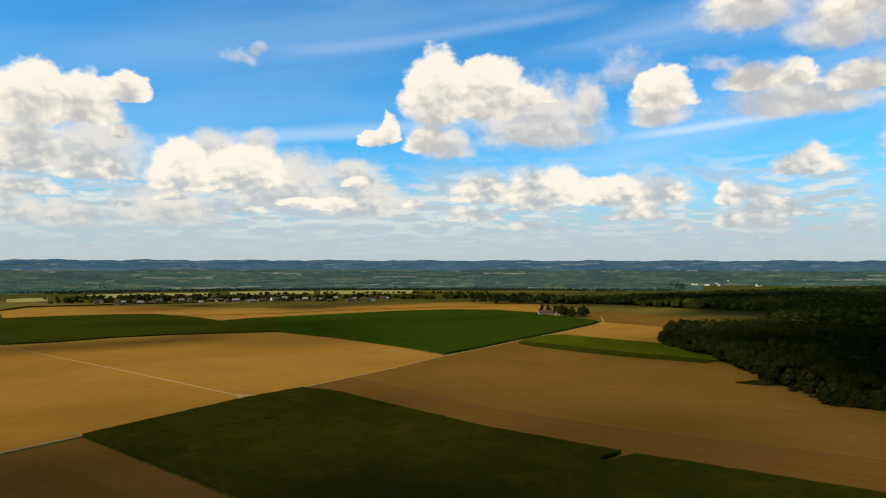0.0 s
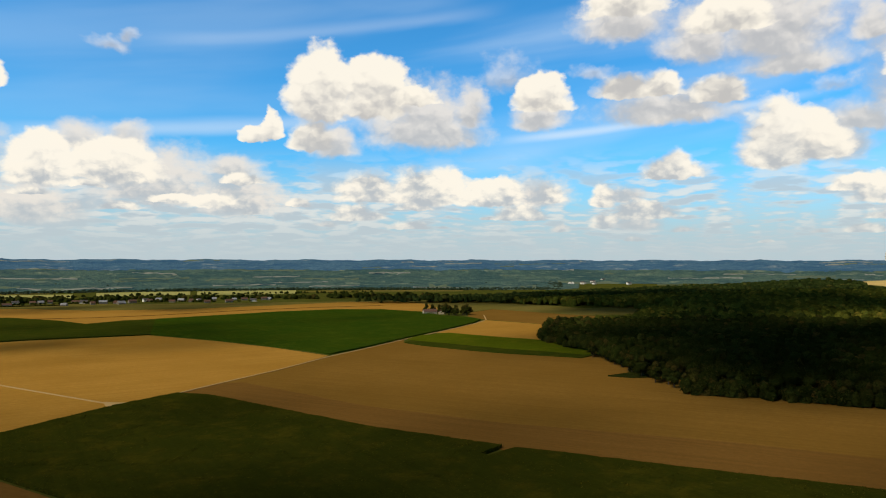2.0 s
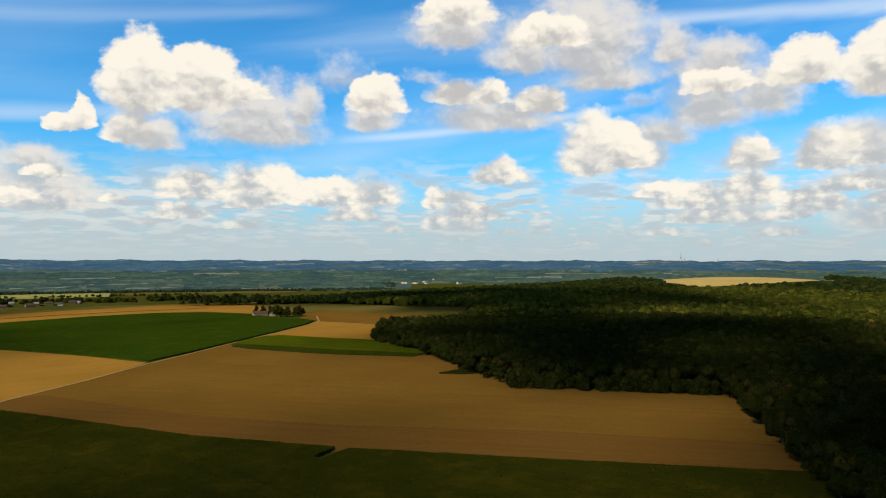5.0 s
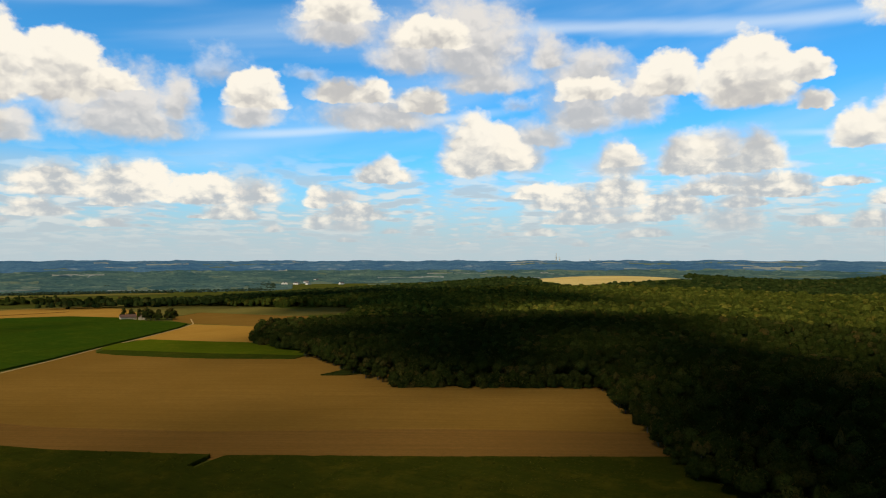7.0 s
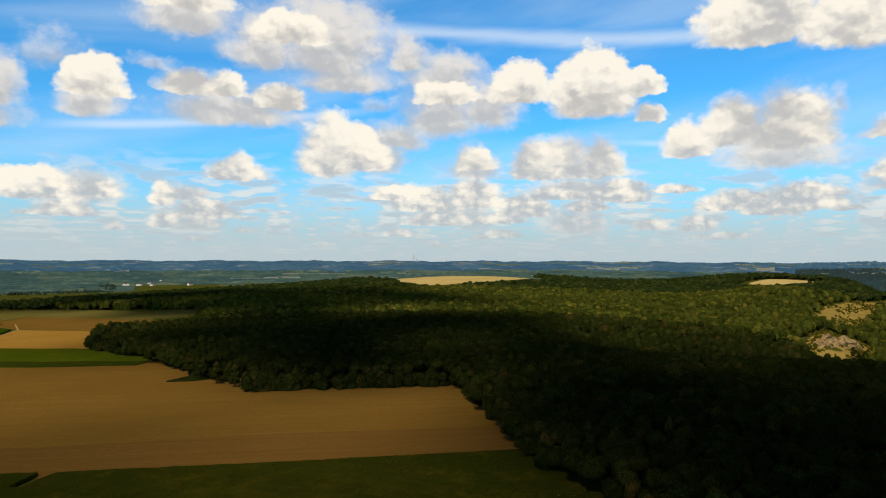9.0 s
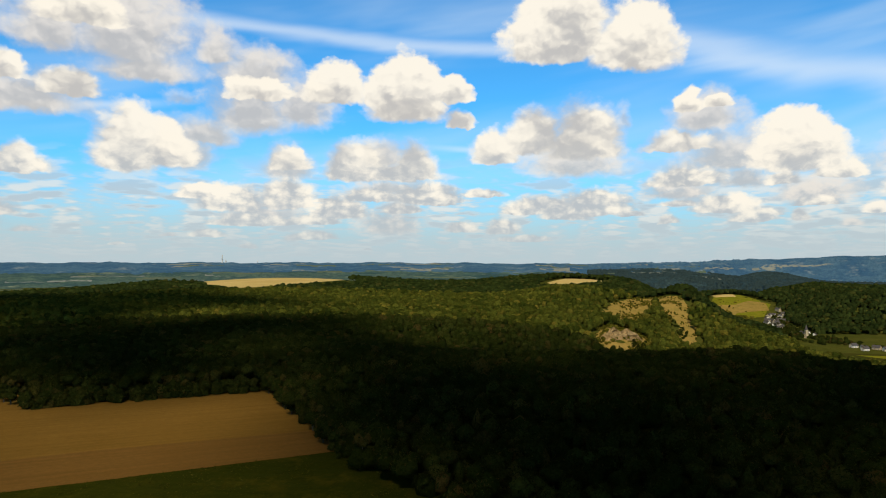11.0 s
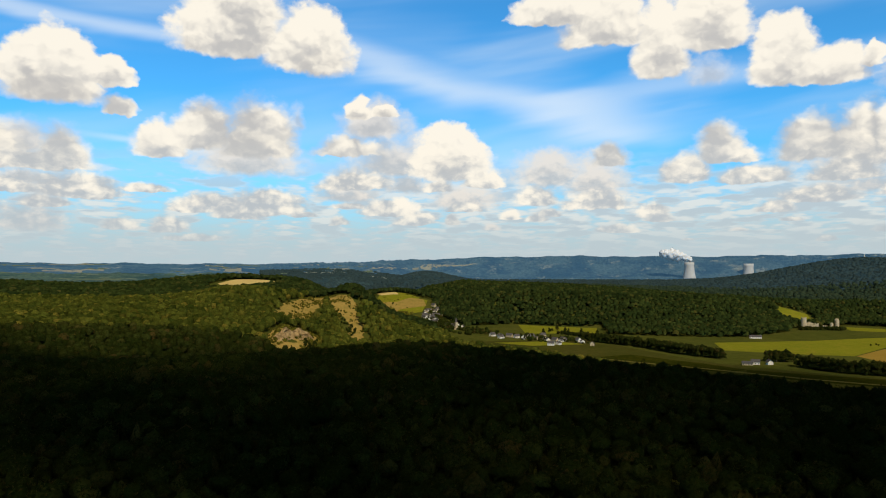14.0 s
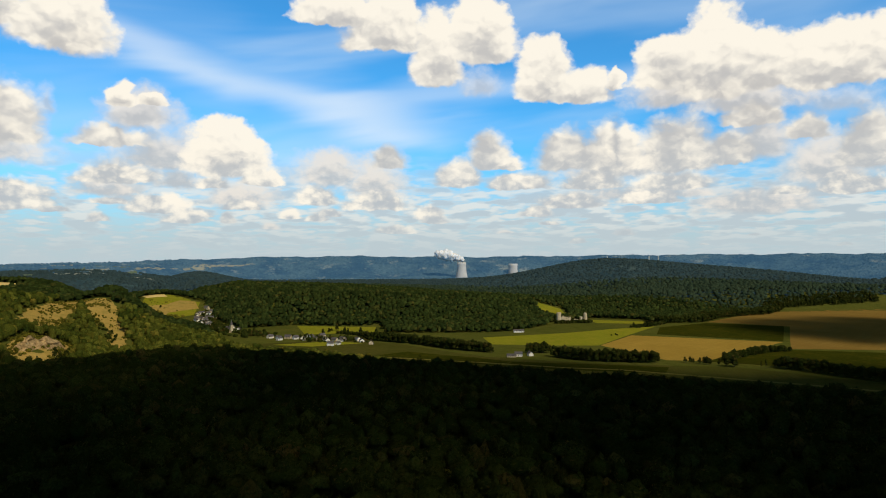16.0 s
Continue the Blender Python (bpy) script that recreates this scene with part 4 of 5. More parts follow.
def forest():
    rng = np.random.default_rng(5)
    near = [leafy(ico(1, k, 0.5), k, 95, 0.24) for k in range(2, 12)]
    mid = [leafy(dome(k + 20, 7), k, 24) for k in range(10)]
    far = [leafy(dome(k, 6), k, 7) for k in range(10)]
    tiny = [dome(k + 40, 5, 2) for k in range(10)]

    def stand(name, models, x, y, lo, hi, mat, label):
        n = len(x)
        size = rng.uniform(lo, hi, n) * np.where(rng.random(n) < 0.15, 1.35, 1.0)
        high = size * rng.uniform(0.7, 1.1, n)
        high = high * 0.75 if models is tiny else high
        slim = rng.random(n) < (0.22 if models is near else 0.07)
        high, size = np.where(slim, high * 1.5, high), np.where(slim, size * 0.62, size)
        top = rng.uniform(11.0, 17.5, n) + np.where(rng.random(n) < 0.1, 2.5, 0.0)
        top = top * np.where((x < 420) & (y > 720) & (y < 1250), 0.72, 1.0)
        ob = many(name, models, np.stack([x, y, height(x, y) + top - high], -1), size, high, mat, rng)
        tagged(ob, label, "forest", kind="stuff")

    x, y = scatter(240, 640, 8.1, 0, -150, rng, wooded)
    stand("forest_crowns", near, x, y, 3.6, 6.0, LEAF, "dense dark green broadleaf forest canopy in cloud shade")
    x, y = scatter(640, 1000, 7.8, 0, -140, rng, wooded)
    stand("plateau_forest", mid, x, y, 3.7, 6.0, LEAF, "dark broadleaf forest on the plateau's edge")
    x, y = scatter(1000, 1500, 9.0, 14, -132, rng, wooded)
    stand("hillside_forest", far, x, y, 4.0, 6.6, LEAF_SUNLIT, "sunlit mixed forest on the slopes round the quarry")

    def seen(u, v):
        d, az = np.hypot(u, v), np.degrees(np.arctan2(-u, v))
        return wooded(u, v) & ~((d > 2250) & (az < -35) & (az > -62)) & ~((d > 2560) & (az < -80))

    x, y = scatter(1500, 2900, 10.4, 14, -132, rng, seen)
    stand("upland_forest", tiny, x, y, 5.4, 8.2, LEAF_FAR, "sunlit mixed forest over the upland and hills")
    x, y = scatter(2490, 3300, 12.0, 48, -12, rng, lambda u, v: copse(u, v) > 0.12)
    size, top = rng.uniform(4.0, 7.5, len(x)), rng.uniform(4.0, 8.5, len(x))
    high = size * rng.uniform(0.4, 0.8, len(x))
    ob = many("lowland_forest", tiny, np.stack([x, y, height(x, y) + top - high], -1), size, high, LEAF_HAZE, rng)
    tagged(ob, "woods of the lowland behind the village, dulled green for haze", "forest", kind="stuff")
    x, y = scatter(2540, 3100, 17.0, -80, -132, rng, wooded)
    stand("valley_head_forest", tiny, x, y, 7.0, 10.5, LEAF_HAZE, "forest behind the wooded hill, tinted grey-green for haze")
    for name, lo, hi, mat, label in (("hill_forest", 3080, 3950, LEAF_HAZE_BLUE, "forest on the hills across the valley, tinted grey-green for haze"),
                                     ("backdrop_forest", 3950, 4780, RIDGE_HAZE, "forest along the far ridge, tinted and glowing blue-green for haze")):
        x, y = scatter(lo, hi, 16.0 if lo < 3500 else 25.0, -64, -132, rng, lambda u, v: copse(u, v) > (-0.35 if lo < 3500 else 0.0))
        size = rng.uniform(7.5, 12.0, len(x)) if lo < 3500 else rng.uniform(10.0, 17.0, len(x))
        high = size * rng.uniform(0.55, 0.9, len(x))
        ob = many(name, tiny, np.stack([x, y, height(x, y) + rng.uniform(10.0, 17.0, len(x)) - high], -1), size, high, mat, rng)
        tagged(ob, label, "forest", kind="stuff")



forest()


def belt(line, wide, label, seed, tall=11.0, gap=5.5):
    """A dense belt of trees along a line of straight runs, one mass of crowns down to the ground."""
    rng = np.random.default_rng(seed)
    xs, ys = [], []
    for (ax, ay), (bx, by) in zip(line[:-1], line[1:]):
        n = max(2, int(math.hypot(bx - ax, by - ay) * wide / gap ** 2))
        u, v = rng.uniform(0, 1, n), rng.uniform(-0.5, 0.5, n) * wide
        k = math.hypot(bx - ax, by - ay)
        xs.append(ax + (bx - ax) * u - (by - ay) / k * v)
        ys.append(ay + (by - ay) * u + (bx - ax) / k * v)
    x, y = np.concatenate(xs), np.concatenate(ys)
    x, y = np.tile(x, 2), np.tile(y, 2)
    level = np.repeat([0.62, 0.28], len(x) // 2) * rng.uniform(0.8, 1.25, len(x))
    size = rng.uniform(2.6, 4.8, len(x))
    models = [leafy(ico(1, k, 0.6), k, 60, 0.42) for k in range(2, 10)]
    ob = many("tree_belt", models, np.stack([x, y, height(x, y) + tall * level], -1), size, size * rng.uniform(0.8, 1.15, len(x)), LEAF, rng, False)
    return tagged(ob, label, "trees", kind="stuff")


def far_trees(line, count, wide, tall, label, seed, mat=None):
    """A loose belt of trees far off: small rough crowns in two storeys."""
    rng = np.random.default_rng(seed)
    pts = np.array(line, float)
    run = np.hypot(*np.diff(pts, axis=0).T)
    at = rng.uniform(0, run.sum(), count)
    k = np.minimum(np.searchsorted(np.cumsum(run), at), len(run) - 1)
    u = (at - np.r_[0, np.cumsum(run)][k]) / run[k]
    p = pts[k] + (pts[k + 1] - pts[k]) * u[:, None] + rng.uniform(-wide, wide, (count, 2))
    clump = np.array([noise.noise(Vector((a / 45, b / 45, seed))) for a, b in p])
    p = p[clump > -0.12]
    count, clump = len(p), clump[clump > -0.12]
    size, high = rng.uniform(3.2, 7.4, count) * tall / 11, tall * rng.uniform(0.35, 0.9, count) * (1 + 0.8 * clump)
    models = [dome(n + 60, 6) for n in range(8)]
    ob = many("tree_belt", models, np.c_[p, height(p[:, 0], p[:, 1]) + high * 0.5], size, high * 0.5, mat or LEAF, rng)
    return tagged(ob, label, "trees", kind="stuff")


def distant_rise(x, y):
    d, az = np.hypot(x, y), np.degrees(np.arctan2(-x, y))
    n = np.array([noise.noise(Vector((u / 30, v / 30, 3))) for u, v in zip(np.ravel(x), np.ravel(y))]).reshape(x.shape)
    k = np.maximum(ease(3000, 3120, d), ease(2500, 2600, d) * ease(-14, -9, az))
    return height(x, y) - 0.5 + k * (1.5 + np.clip(copse(x, y) * 12, 0, 1) * (9 + 5 * n))


tagged(sheet("distant_woods", np.arange(2495, 3720, 18), np.linspace(48, -62, 420), distant_rise, HAZE_WOODS), "green woods and hedges of the far country, tinted for haze", "forest", kind="stuff")
tagged(sheet("hazed_hill_woods", np.arange(2495, 3720, 18), np.linspace(-62, -140, 300), distant_rise, HILL_HAZE_WOODS), "woods on the hills across the valley, tinted dark blue-green for haze", "forest", kind="stuff")
tagged(sheet("backdrop", np.arange(3700, 4900, 26), np.linspace(60, -150, 560), distant_rise, RIDGE_HAZE), "ridges on the horizon, tinted and glowing blue-green for haze", "hills", kind="structure")



def scrub(poly, count, seed, label, big=2.4):
    """Low bushes strewn over a patch of rough grass."""
    rng = np.random.default_rng(seed)
    pts = np.array(poly, float)
    at = rng.uniform(pts.min(0) - 8, pts.max(0) + 8, (count * 4, 2))
    clump = np.array([noise.noise(Vector((u / 28, v / 28, seed))) for u, v in at])
    at = at[clump > -0.05][:count]
    size = rng.uniform(0.9, big, len(at))
    models = [leafy(ico(1, k, 0.4), k, 14) for k in range(2, 8)]
    ob = many("scrub", models, np.c_[at, height(at[:, 0], at[:, 1]) + size * 0.5], size, size * rng.uniform(0.7, 1.2, len(at)), SCRUB_LEAF, rng)
    return tagged(ob, label, "bushes", kind="stuff")


scrub([(1090, 495), (1425, 495), (1425, 570), (1090, 570)], 700, 61, "low bushes strewn over the sunburnt slope")
scrub([(885, 388), (1130, 388), (1130, 468), (885, 468)], 800, 62, "scrub growing over the old quarry", 3.0)
scrub([(1220, 400), (1420, 400), (1420, 530), (1220, 530)], 420, 63, "bushes along the dry hillside meadow")
scrub([(1860, 470), (2200, 470), (2200, 640), (1860, 640)], 60, 64, "bushes dotted along the pasture's edges")
belt([(1520, 10), (1465, -60), (1418, -110), (1328, -168), (1262, -228)], 26, "dense dark belt of trees along the river", 41, 19.0)
belt([(1190, -330), (1136, -372), (1116, -423), (1094, -476)], 30, "dense dark belt of trees beside the meadow", 42, 20.0)
belt([(1016, -640), (960, -672), (886, -700), (790, -750)], 24, "dense dark hedge of tall trees at the valley's side", 43, 19.0)
belt([(1098, -592), (1143, -648), (1189, -715), (1200, -770)], 14, "dark row of trees at the stubble field's corner", 59, 12.0)
belt([(1246, -296), (1238, -332)], 20, "dense dark clump of trees beside the white farm", 44, 20.0)
belt([(1850, -515), (1860, -560), (1855, -620)], 26, "trees crowding round the castle ruin", 45, 6.0)
belt([(1690, -680), (1740, -745), (1800, -800)], 10, "low hedge along the castle meadow", 46, 7.0)
belt([(1640, 60), (1600, 20), (1560, -30)], 10, "low hedge at the pasture's edge", 47, 6.0)
belt([(1590, 320), (1680, 330), (1760, 350)], 40, "trees crowding round the hamlet", 48, 9.0)
belt([(1838, -790), (1850, -915), (2005, -1045), (2105, -1260), (2255, -1400), (2275, -1560), (2300, -1800)], 60, "dark wood edge above the stubble fields", 52, 19.0, 7.0)
belt([(194, 499), (262, 464), (336, 425)], 7, "dense dark hedge along the foot of the wood", 81, 9.5, 3.6)
belt([(150, 806), (176, 776), (202, 760)], 8, "dark bushes closing the wood's tip to the ground", 82, 9.0, 4.0)
belt([(188, 694), (189, 666), (192, 630), (198, 590), (207, 573), (218, 562)], 7, "dark bushes along the wood's edge", 83, 8.5, 4.0)
belt([(345, 421), (310, 355), (272, 290), (248, 226)], 7, "dark bushes along the wood's near edge", 84, 8.0, 4.0)
belt([(-1100, 1765), (-830, 1775)], 8, "hedge along the plateau's rim", 49, 6.0)
far_trees([(-1100, 1560), (-960, 1700), (-830, 1760), (-660, 1810), (-430, 1880), (-300, 1890), (-220, 1930), (-60, 1945), (120, 1960)], 620, 40, 14.0, "dark trees crowding round the far village", 50)
far_trees([(-1010, 1560), (-900, 1610), (-740, 1690), (-560, 1735), (-400, 1770)], 200, 16, 8.0, "dark bushes and garden trees before the far village", 70)
far_trees([(-1240, 1700), (-1000, 1850), (-760, 1900), (-430, 1960), (-200, 2010), (40, 2040)], 260, 40, 10.0, "trees in the gardens and meadows of the far village", 51)
far_trees([(1480, 20), (1500, 90), (1540, 150), (1600, 220), (1690, 300), (1790, 360)], 260, 34, 9.0, "garden trees all through the valley village", 53)
far_trees([(1560, 270), (1700, 340), (1850, 400), (2000, 400), (2080, 430)], 230, 42, 10.0, "trees crowding round the hamlet and its church", 54)
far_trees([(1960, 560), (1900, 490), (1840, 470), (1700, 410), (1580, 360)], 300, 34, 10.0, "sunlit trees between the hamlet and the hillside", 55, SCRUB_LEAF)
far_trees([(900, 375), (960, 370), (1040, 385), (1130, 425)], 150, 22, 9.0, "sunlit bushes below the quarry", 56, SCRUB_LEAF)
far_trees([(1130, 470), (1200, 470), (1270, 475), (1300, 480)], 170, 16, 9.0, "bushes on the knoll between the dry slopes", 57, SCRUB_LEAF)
far_trees([(1240, 420), (1290, 450), (1330, 475)], 34, 9, 7.0, "dark bushes in the hillside meadow", 58)


# ---- trees ----
def tree_meshes(seed, tall, wide):
    """Meshes of one tree: a tapered trunk with limbs, and a crown of clumps and loose leaves round several lobes."""
    rng = np.random.default_rng(seed)
    bm = bmesh.new()

    def limb(a, b, ra, rb, sides=6):
        way = (b - a).normalized()
        side = way.orthogonal().normalized()
        other = way.cross(side)
        ring = [[bm.verts.new(p + r * (side * math.cos(2 * math.pi * k / sides) + other * math.sin(2 * math.pi * k / sides))) for k in range(sides)] for p, r in ((a, ra), (b, rb))]
        for k in range(sides):
            bm.faces.new((ring[0][k], ring[0][(k + 1) % sides], ring[1][(k + 1) % sides], ring[1][k]))

    fork = Vector((rng.uniform(-0.4, 0.4), rng.uniform(-0.4, 0.4), tall * 0.22))
    limb(Vector((0, 0, -0.5)), fork, tall * 0.028, tall * 0.02)
    lobes = []
    for k in range(10):
        a, up = k * 2.4 + rng.uniform(-0.4, 0.4), rng.uniform(0.24, 0.82)
        out = wide * rng.uniform(0.30, 0.62) * (1.1 - 0.8 * max(up - 0.5, 0) / 0.4)
        tip = Vector((math.cos(a) * out, math.sin(a) * out, tall * up))
        limb(fork, tip, tall * 0.012, tall * 0.004, 5)
        lobes.append((tip, wide * rng.uniform(0.34, 0.50)))
    lobes += [(Vector((0, 0, tall * 0.80)), wide * 0.5), (Vector((0, 0, tall * 0.5)), wide * 0.6)]
    trunk = bpy.data.meshes.new("trunk")
    bm.to_mesh(trunk)
    bm.free()
    trunk.materials.append(BARK)
    verts, faces = [], []
    for n, (at, r) in enumerate(lobes):
        tv, tf = ico(1, seed * 11 + n, 0.7)
        base = len(verts)
        verts += [tuple(at + Vector(v) * r * 0.86) for v in tv]
        faces += [tuple(base + i for i in f) for f in tf]
        for _ in range(26):
            w = Vector(rng.normal(size=3)).normalized()
            p = at + Vector((w.x, w.y, w.z * 0.85)) * r * rng.uniform(0.86, 1.16)
            if p.z < tall * 0.06:
                continue
            u = Vector(rng.normal(size=3)).normalized() * r * rng.uniform(0.10, 0.24)
            v = w.cross(u).normalized() * u.length * rng.uniform(0.7, 1.2)
            base = len(verts)
            verts += [tuple(p - u), tuple(p + v * 0.8), tuple(p + u + w * 0.15 * r), tuple(p - v)]
            faces += [(base, base + 1, base + 2), (base, base + 2, base + 3)]
    return trunk, mesh_from("crown", verts, faces, LEAF, False)


TREES = []
for k, (tall, wide) in enumerate(((17.0, 5.6), (15.0, 5.0), (18.5, 6.0), (13.0, 5.2), (16.0, 4.4), (14.0, 5.8))):
    TREES.append(tree_meshes(k + 3, tall, wide))
POPLAR = tree_meshes(31, 19.0, 2.6)
BUSH = tree_meshes(37, 6.0, 3.6)


def tree(x, y, kind, size, turn, label, group="", name="tree"):
    base = new(name)
    for piece, me in zip(("trunk", "crown"), kind):
        new(piece, me).parent = base
    base.location, base.rotation_euler, base.scale = (x, y, float(height(x, y))), (0, 0, turn), (size, size, size)
    return tagged(base, label, name, group)


def tree_line(line, count, wide, size, label, group, seed, kinds=None, name="tree", joined=False):
    """Trees at uneven steps along a line of straight runs, strewn to both sides."""
    rng = np.random.default_rng(seed)
    spots = []
    pts = [Vector(p) for p in line]
    runs = [(b - a).length for a, b in zip(pts[:-1], pts[1:])]
    for k in range(count):
        s = (k + rng.uniform(-0.3, 0.3) + 0.5) / count * sum(runs)
        for a, b, r in zip(pts[:-1], pts[1:], runs):
            if s <= r:
                break
            s -= r
        p = a.lerp(b, min(max(s / r, 0), 1))
        p += Vector((rng.uniform(-wide, wide), rng.uniform(-wide, wide)))
        if joined:
            spots.append((p.x, p.y, size * rng.uniform(0.75, 1.2)))
            continue
        pick = (kinds or TREES)[rng.integers(0, len(kinds or TREES))]
        tree(p.x, p.y, pick, size * rng.uniform(0.75, 1.2), rng.uniform(0, 6.28), label, group, name)
    if joined:
        x, y, s = np.array(spots).T
        models = []
        for trunk, crown in TREES:
            co = np.empty(len(crown.vertices) * 3)
            crown.vertices.foreach_get("co", co)
            idx = np.empty(len(crown.polygons) * 3, np.int32)
            crown.loops.foreach_get("vertex_index", idx)
            models.append((co.reshape(-1, 3), idx.reshape(-1, 3)))
        ob = many("trees", models, np.stack([x, y, height(x, y)], -1), s, s, LEAF, rng, False)
        tagged(ob, label, "trees", kind="stuff")


OLD = "dark leafy broadleaf tree in a hedgerow"
tree_line([(1465, -60), (1418, -110), (1328, -168), (1251, -237)], 22, 15, 0.9, "dark leafy tree in the belt along the river", "river trees", 1)
tree_line([(1244, -300), (1239, -330)], 12, 11, 1.0, "dense dark tree beside the white farmhouse", "farm trees", 2)
tree_line([(1182, -337), (1136, -372), (1116, -423), (1092, -480)], 22, 16, 0.9, "dark leafy tree in the belt along the river", "river trees", 3)
tree_line([(1090, -520), (1070, -545), (1050, -556)], 9, 5, 0.7, OLD, "hedgerow trees", 4)
tree_line([(1042, -565), (1035, -575)], 5, 6, 1.1, OLD, "hedgerow trees", 5)
tree_line([(1024, -625), (1010, -650), (960, -672), (886, -700), (800, -740)], 26, 11, 0.9, OLD, "hedgerow trees", 6)
tree_line([(1022, -610), (1018, -618)], 2, 2, 0.75, "slender upright poplar tree at a field's corner", "poplars", 7, [POPLAR])
tree_line([(1658, -75), (1640, 5), (1700, 60), (1600, 100)], 12, 10, 0.8, "round tree at the edge of a pasture", "pasture trees", 8)
tree_line([(1508, -546), (1530, -575)], 5, 5, 0.5, "small round bush on the field boundary", "field bushes", 9, [BUSH], "bush")
tree_line([(1668, -655), (1721, -728), (1780, -780)], 16, 8, 0.75, "tree in the hedge beside the castle meadow", "meadow hedge trees", 10)
tree_line([(1570, 150), (1520, 90), (1500, 20), (1530, -20)], 26, 22, 0.6, "garden tree among the village houses", "village trees", 11, joined=True)
tree_line([(1600, 330), (1700, 340), (1800, 400), (1900, 430), (2020, 440)], 44, 30, 0.65, "leafy tree among the houses below the pasture", "village trees", 12, joined=True)
tree_line([(2030, 560), (2035, 565)], 1, 1, 0.8, "lone round tree in the green pasture", "pasture trees", 13)
tree_line([(22, 1262), (60, 1240)], 10, 10, 1.0, "dark tree behind the farmstead", "farmstead trees", 14)
tree_line([(52, 1205), (95, 1195)], 16, 9, 1.1, "dark tree in front of the farmstead", "farmstead trees", 15)
tree_line([(180, 592), (192, 572)], 6, 4, 1.0, "low bush spreading from the wood's edge", "edge bushes", 19, [BUSH], "bush")
crop_field([(159, 569), (180, 583), (194, 578), (198, 561), (177, 560)], LEAF, "low dark scrub spreading into the stubble", 1.3, "scrub_patch", "scrub", cell=4.0, rough=0.9)
tree_line([(196, 508), (265, 472), (330, 438)], 34, 4, 0.72, "tree in the outer row of the wood", "wood edge trees", 21)
tree_line([(150, 815), (160, 830), (200, 960)], 16, 7, 0.85, "dark tree at the wood's tip", "wood edge trees", 22)
tree_line([(176, 690), (185, 600), (192, 520)], 24, 5, 0.95, "dark tree at the wood's edge", "wood edge trees", 23)
tree_line([(337, 424), (266, 290), (236, 226)], 30, 4, 0.95, "dark tree at the wood's edge", "wood edge trees", 24)
tree_line([(1000, 480), (1090, 505), (1120, 480)], 22, 16, 0.6, "sunlit scrubby tree above the quarry", "quarry trees", 25, joined=True)
tree_line([(900, 400), (980, 385), (1080, 395)], 20, 14, 0.6, "sunlit scrubby tree below the quarry", "quarry trees", 26, joined=True)
tree_line([(1180, 470), (1240, 470)], 20, 22, 0.8, "tree on the knoll between the dry meadows", "knoll trees", 27, joined=True)


# ---- buildings ----
def box(bm, x0, y0, z0, x1, y1, z1):
    v = [bm.verts.new(p) for p in ((x0, y0, z0), (x1, y0, z0), (x1, y1, z0), (x0, y1, z0), (x0, y0, z1), (x1, y0, z1), (x1, y1, z1), (x0, y1, z1))]
    for f in ((0, 3, 2, 1), (4, 5, 6, 7), (0, 1, 5, 4), (1, 2, 6, 5), (2, 3, 7, 6), (3, 0, 4, 7)):
        bm.faces.new([v[i] for i in f])


def house(x, y, turn, wide, deep, wall, roof, label, walls=PLASTER, tiles=SLATE, group="village houses", name="house"):
    """A gabled house: walls, a roof of two slopes with eaves, chimney, door and windows."""
    base = new(name)
    base.location, base.rotation_euler = (x, y, float(height(x, y))), (0, 0, radians(turn))
    w, d = wide / 2, deep / 2
    bm = bmesh.new()
    ring = [[bm.verts.new((sx, sy, z)) for sx, sy in ((-w, -d), (w, -d), (w, d), (-w, d))] for z in (-1.5, wall)]
    ridge = [bm.verts.new((-w, 0, wall + roof)), bm.verts.new((w, 0, wall + roof))]
    for k in range(4):
        bm.faces.new((ring[0][k], ring[0][(k + 1) % 4], ring[1][(k + 1) % 4], ring[1][k]))
    bm.faces.new((ring[1][3], ring[1][0], ridge[0]))
    bm.faces.new((ring[1][1], ring[1][2], ridge[1]))
    part("wall", bm, walls, base)
    bm = bmesh.new()
    e = 0.5
    drop = e * roof / d
    for side in (-1, 1):
        a = [bm.verts.new(p) for p in ((-w - e, side * (d + e), wall - drop), (w + e, side * (d + e), wall - drop), (w + e, 0, wall + roof + 0.05), (-w - e, 0, wall + roof + 0.05))]
        b = [bm.verts.new((v.co.x, v.co.y, v.co.z + 0.3)) for v in a]
        bm.faces.new(a), bm.faces.new(b)
        for k in range(4):
            bm.faces.new((a[k], a[(k + 1) % 4], b[(k + 1) % 4], b[k]))
    part("roof", bm, tiles, base)
    bm = bmesh.new()
    box(bm, w * 0.55, -0.45, wall + roof * 0.5, w * 0.55 + 0.9, 0.45, wall + roof + 1.1)
    part("chimney", bm, TILE, base)
    for side in (-1, 1):
        for k in range(max(2, int(wide / 3.5))):
            cx = -w + wide * (k + 0.5) / max(2, int(wide / 3.5))
            bm = bmesh.new()
            box(bm, cx - 0.5, side * d - 0.06, 1.0, cx + 0.5, side * d + 0.06, 2.5)
            part("window", bm, GLASS, base)
    bm = bmesh.new()
    box(bm, w - 0.06, -0.5, 0, w + 0.06, 0.5, 2.1)
    part("door", bm, BARK, base)
    return tagged(base, label, name, group)


WHITE, GREY = "white-walled house with a dark slate roof", "stone-walled house with a grey slate roof"
# the white farm by the river trees
house(1198, -268, 80, 13, 8, 4.5, 3.6, "white farmhouse standing in the valley meadow", group="farm buildings")
house(1203, -290, 5, 11, 8, 4.2, 3.4, "white farm cottage with a steep gable", group="farm buildings")
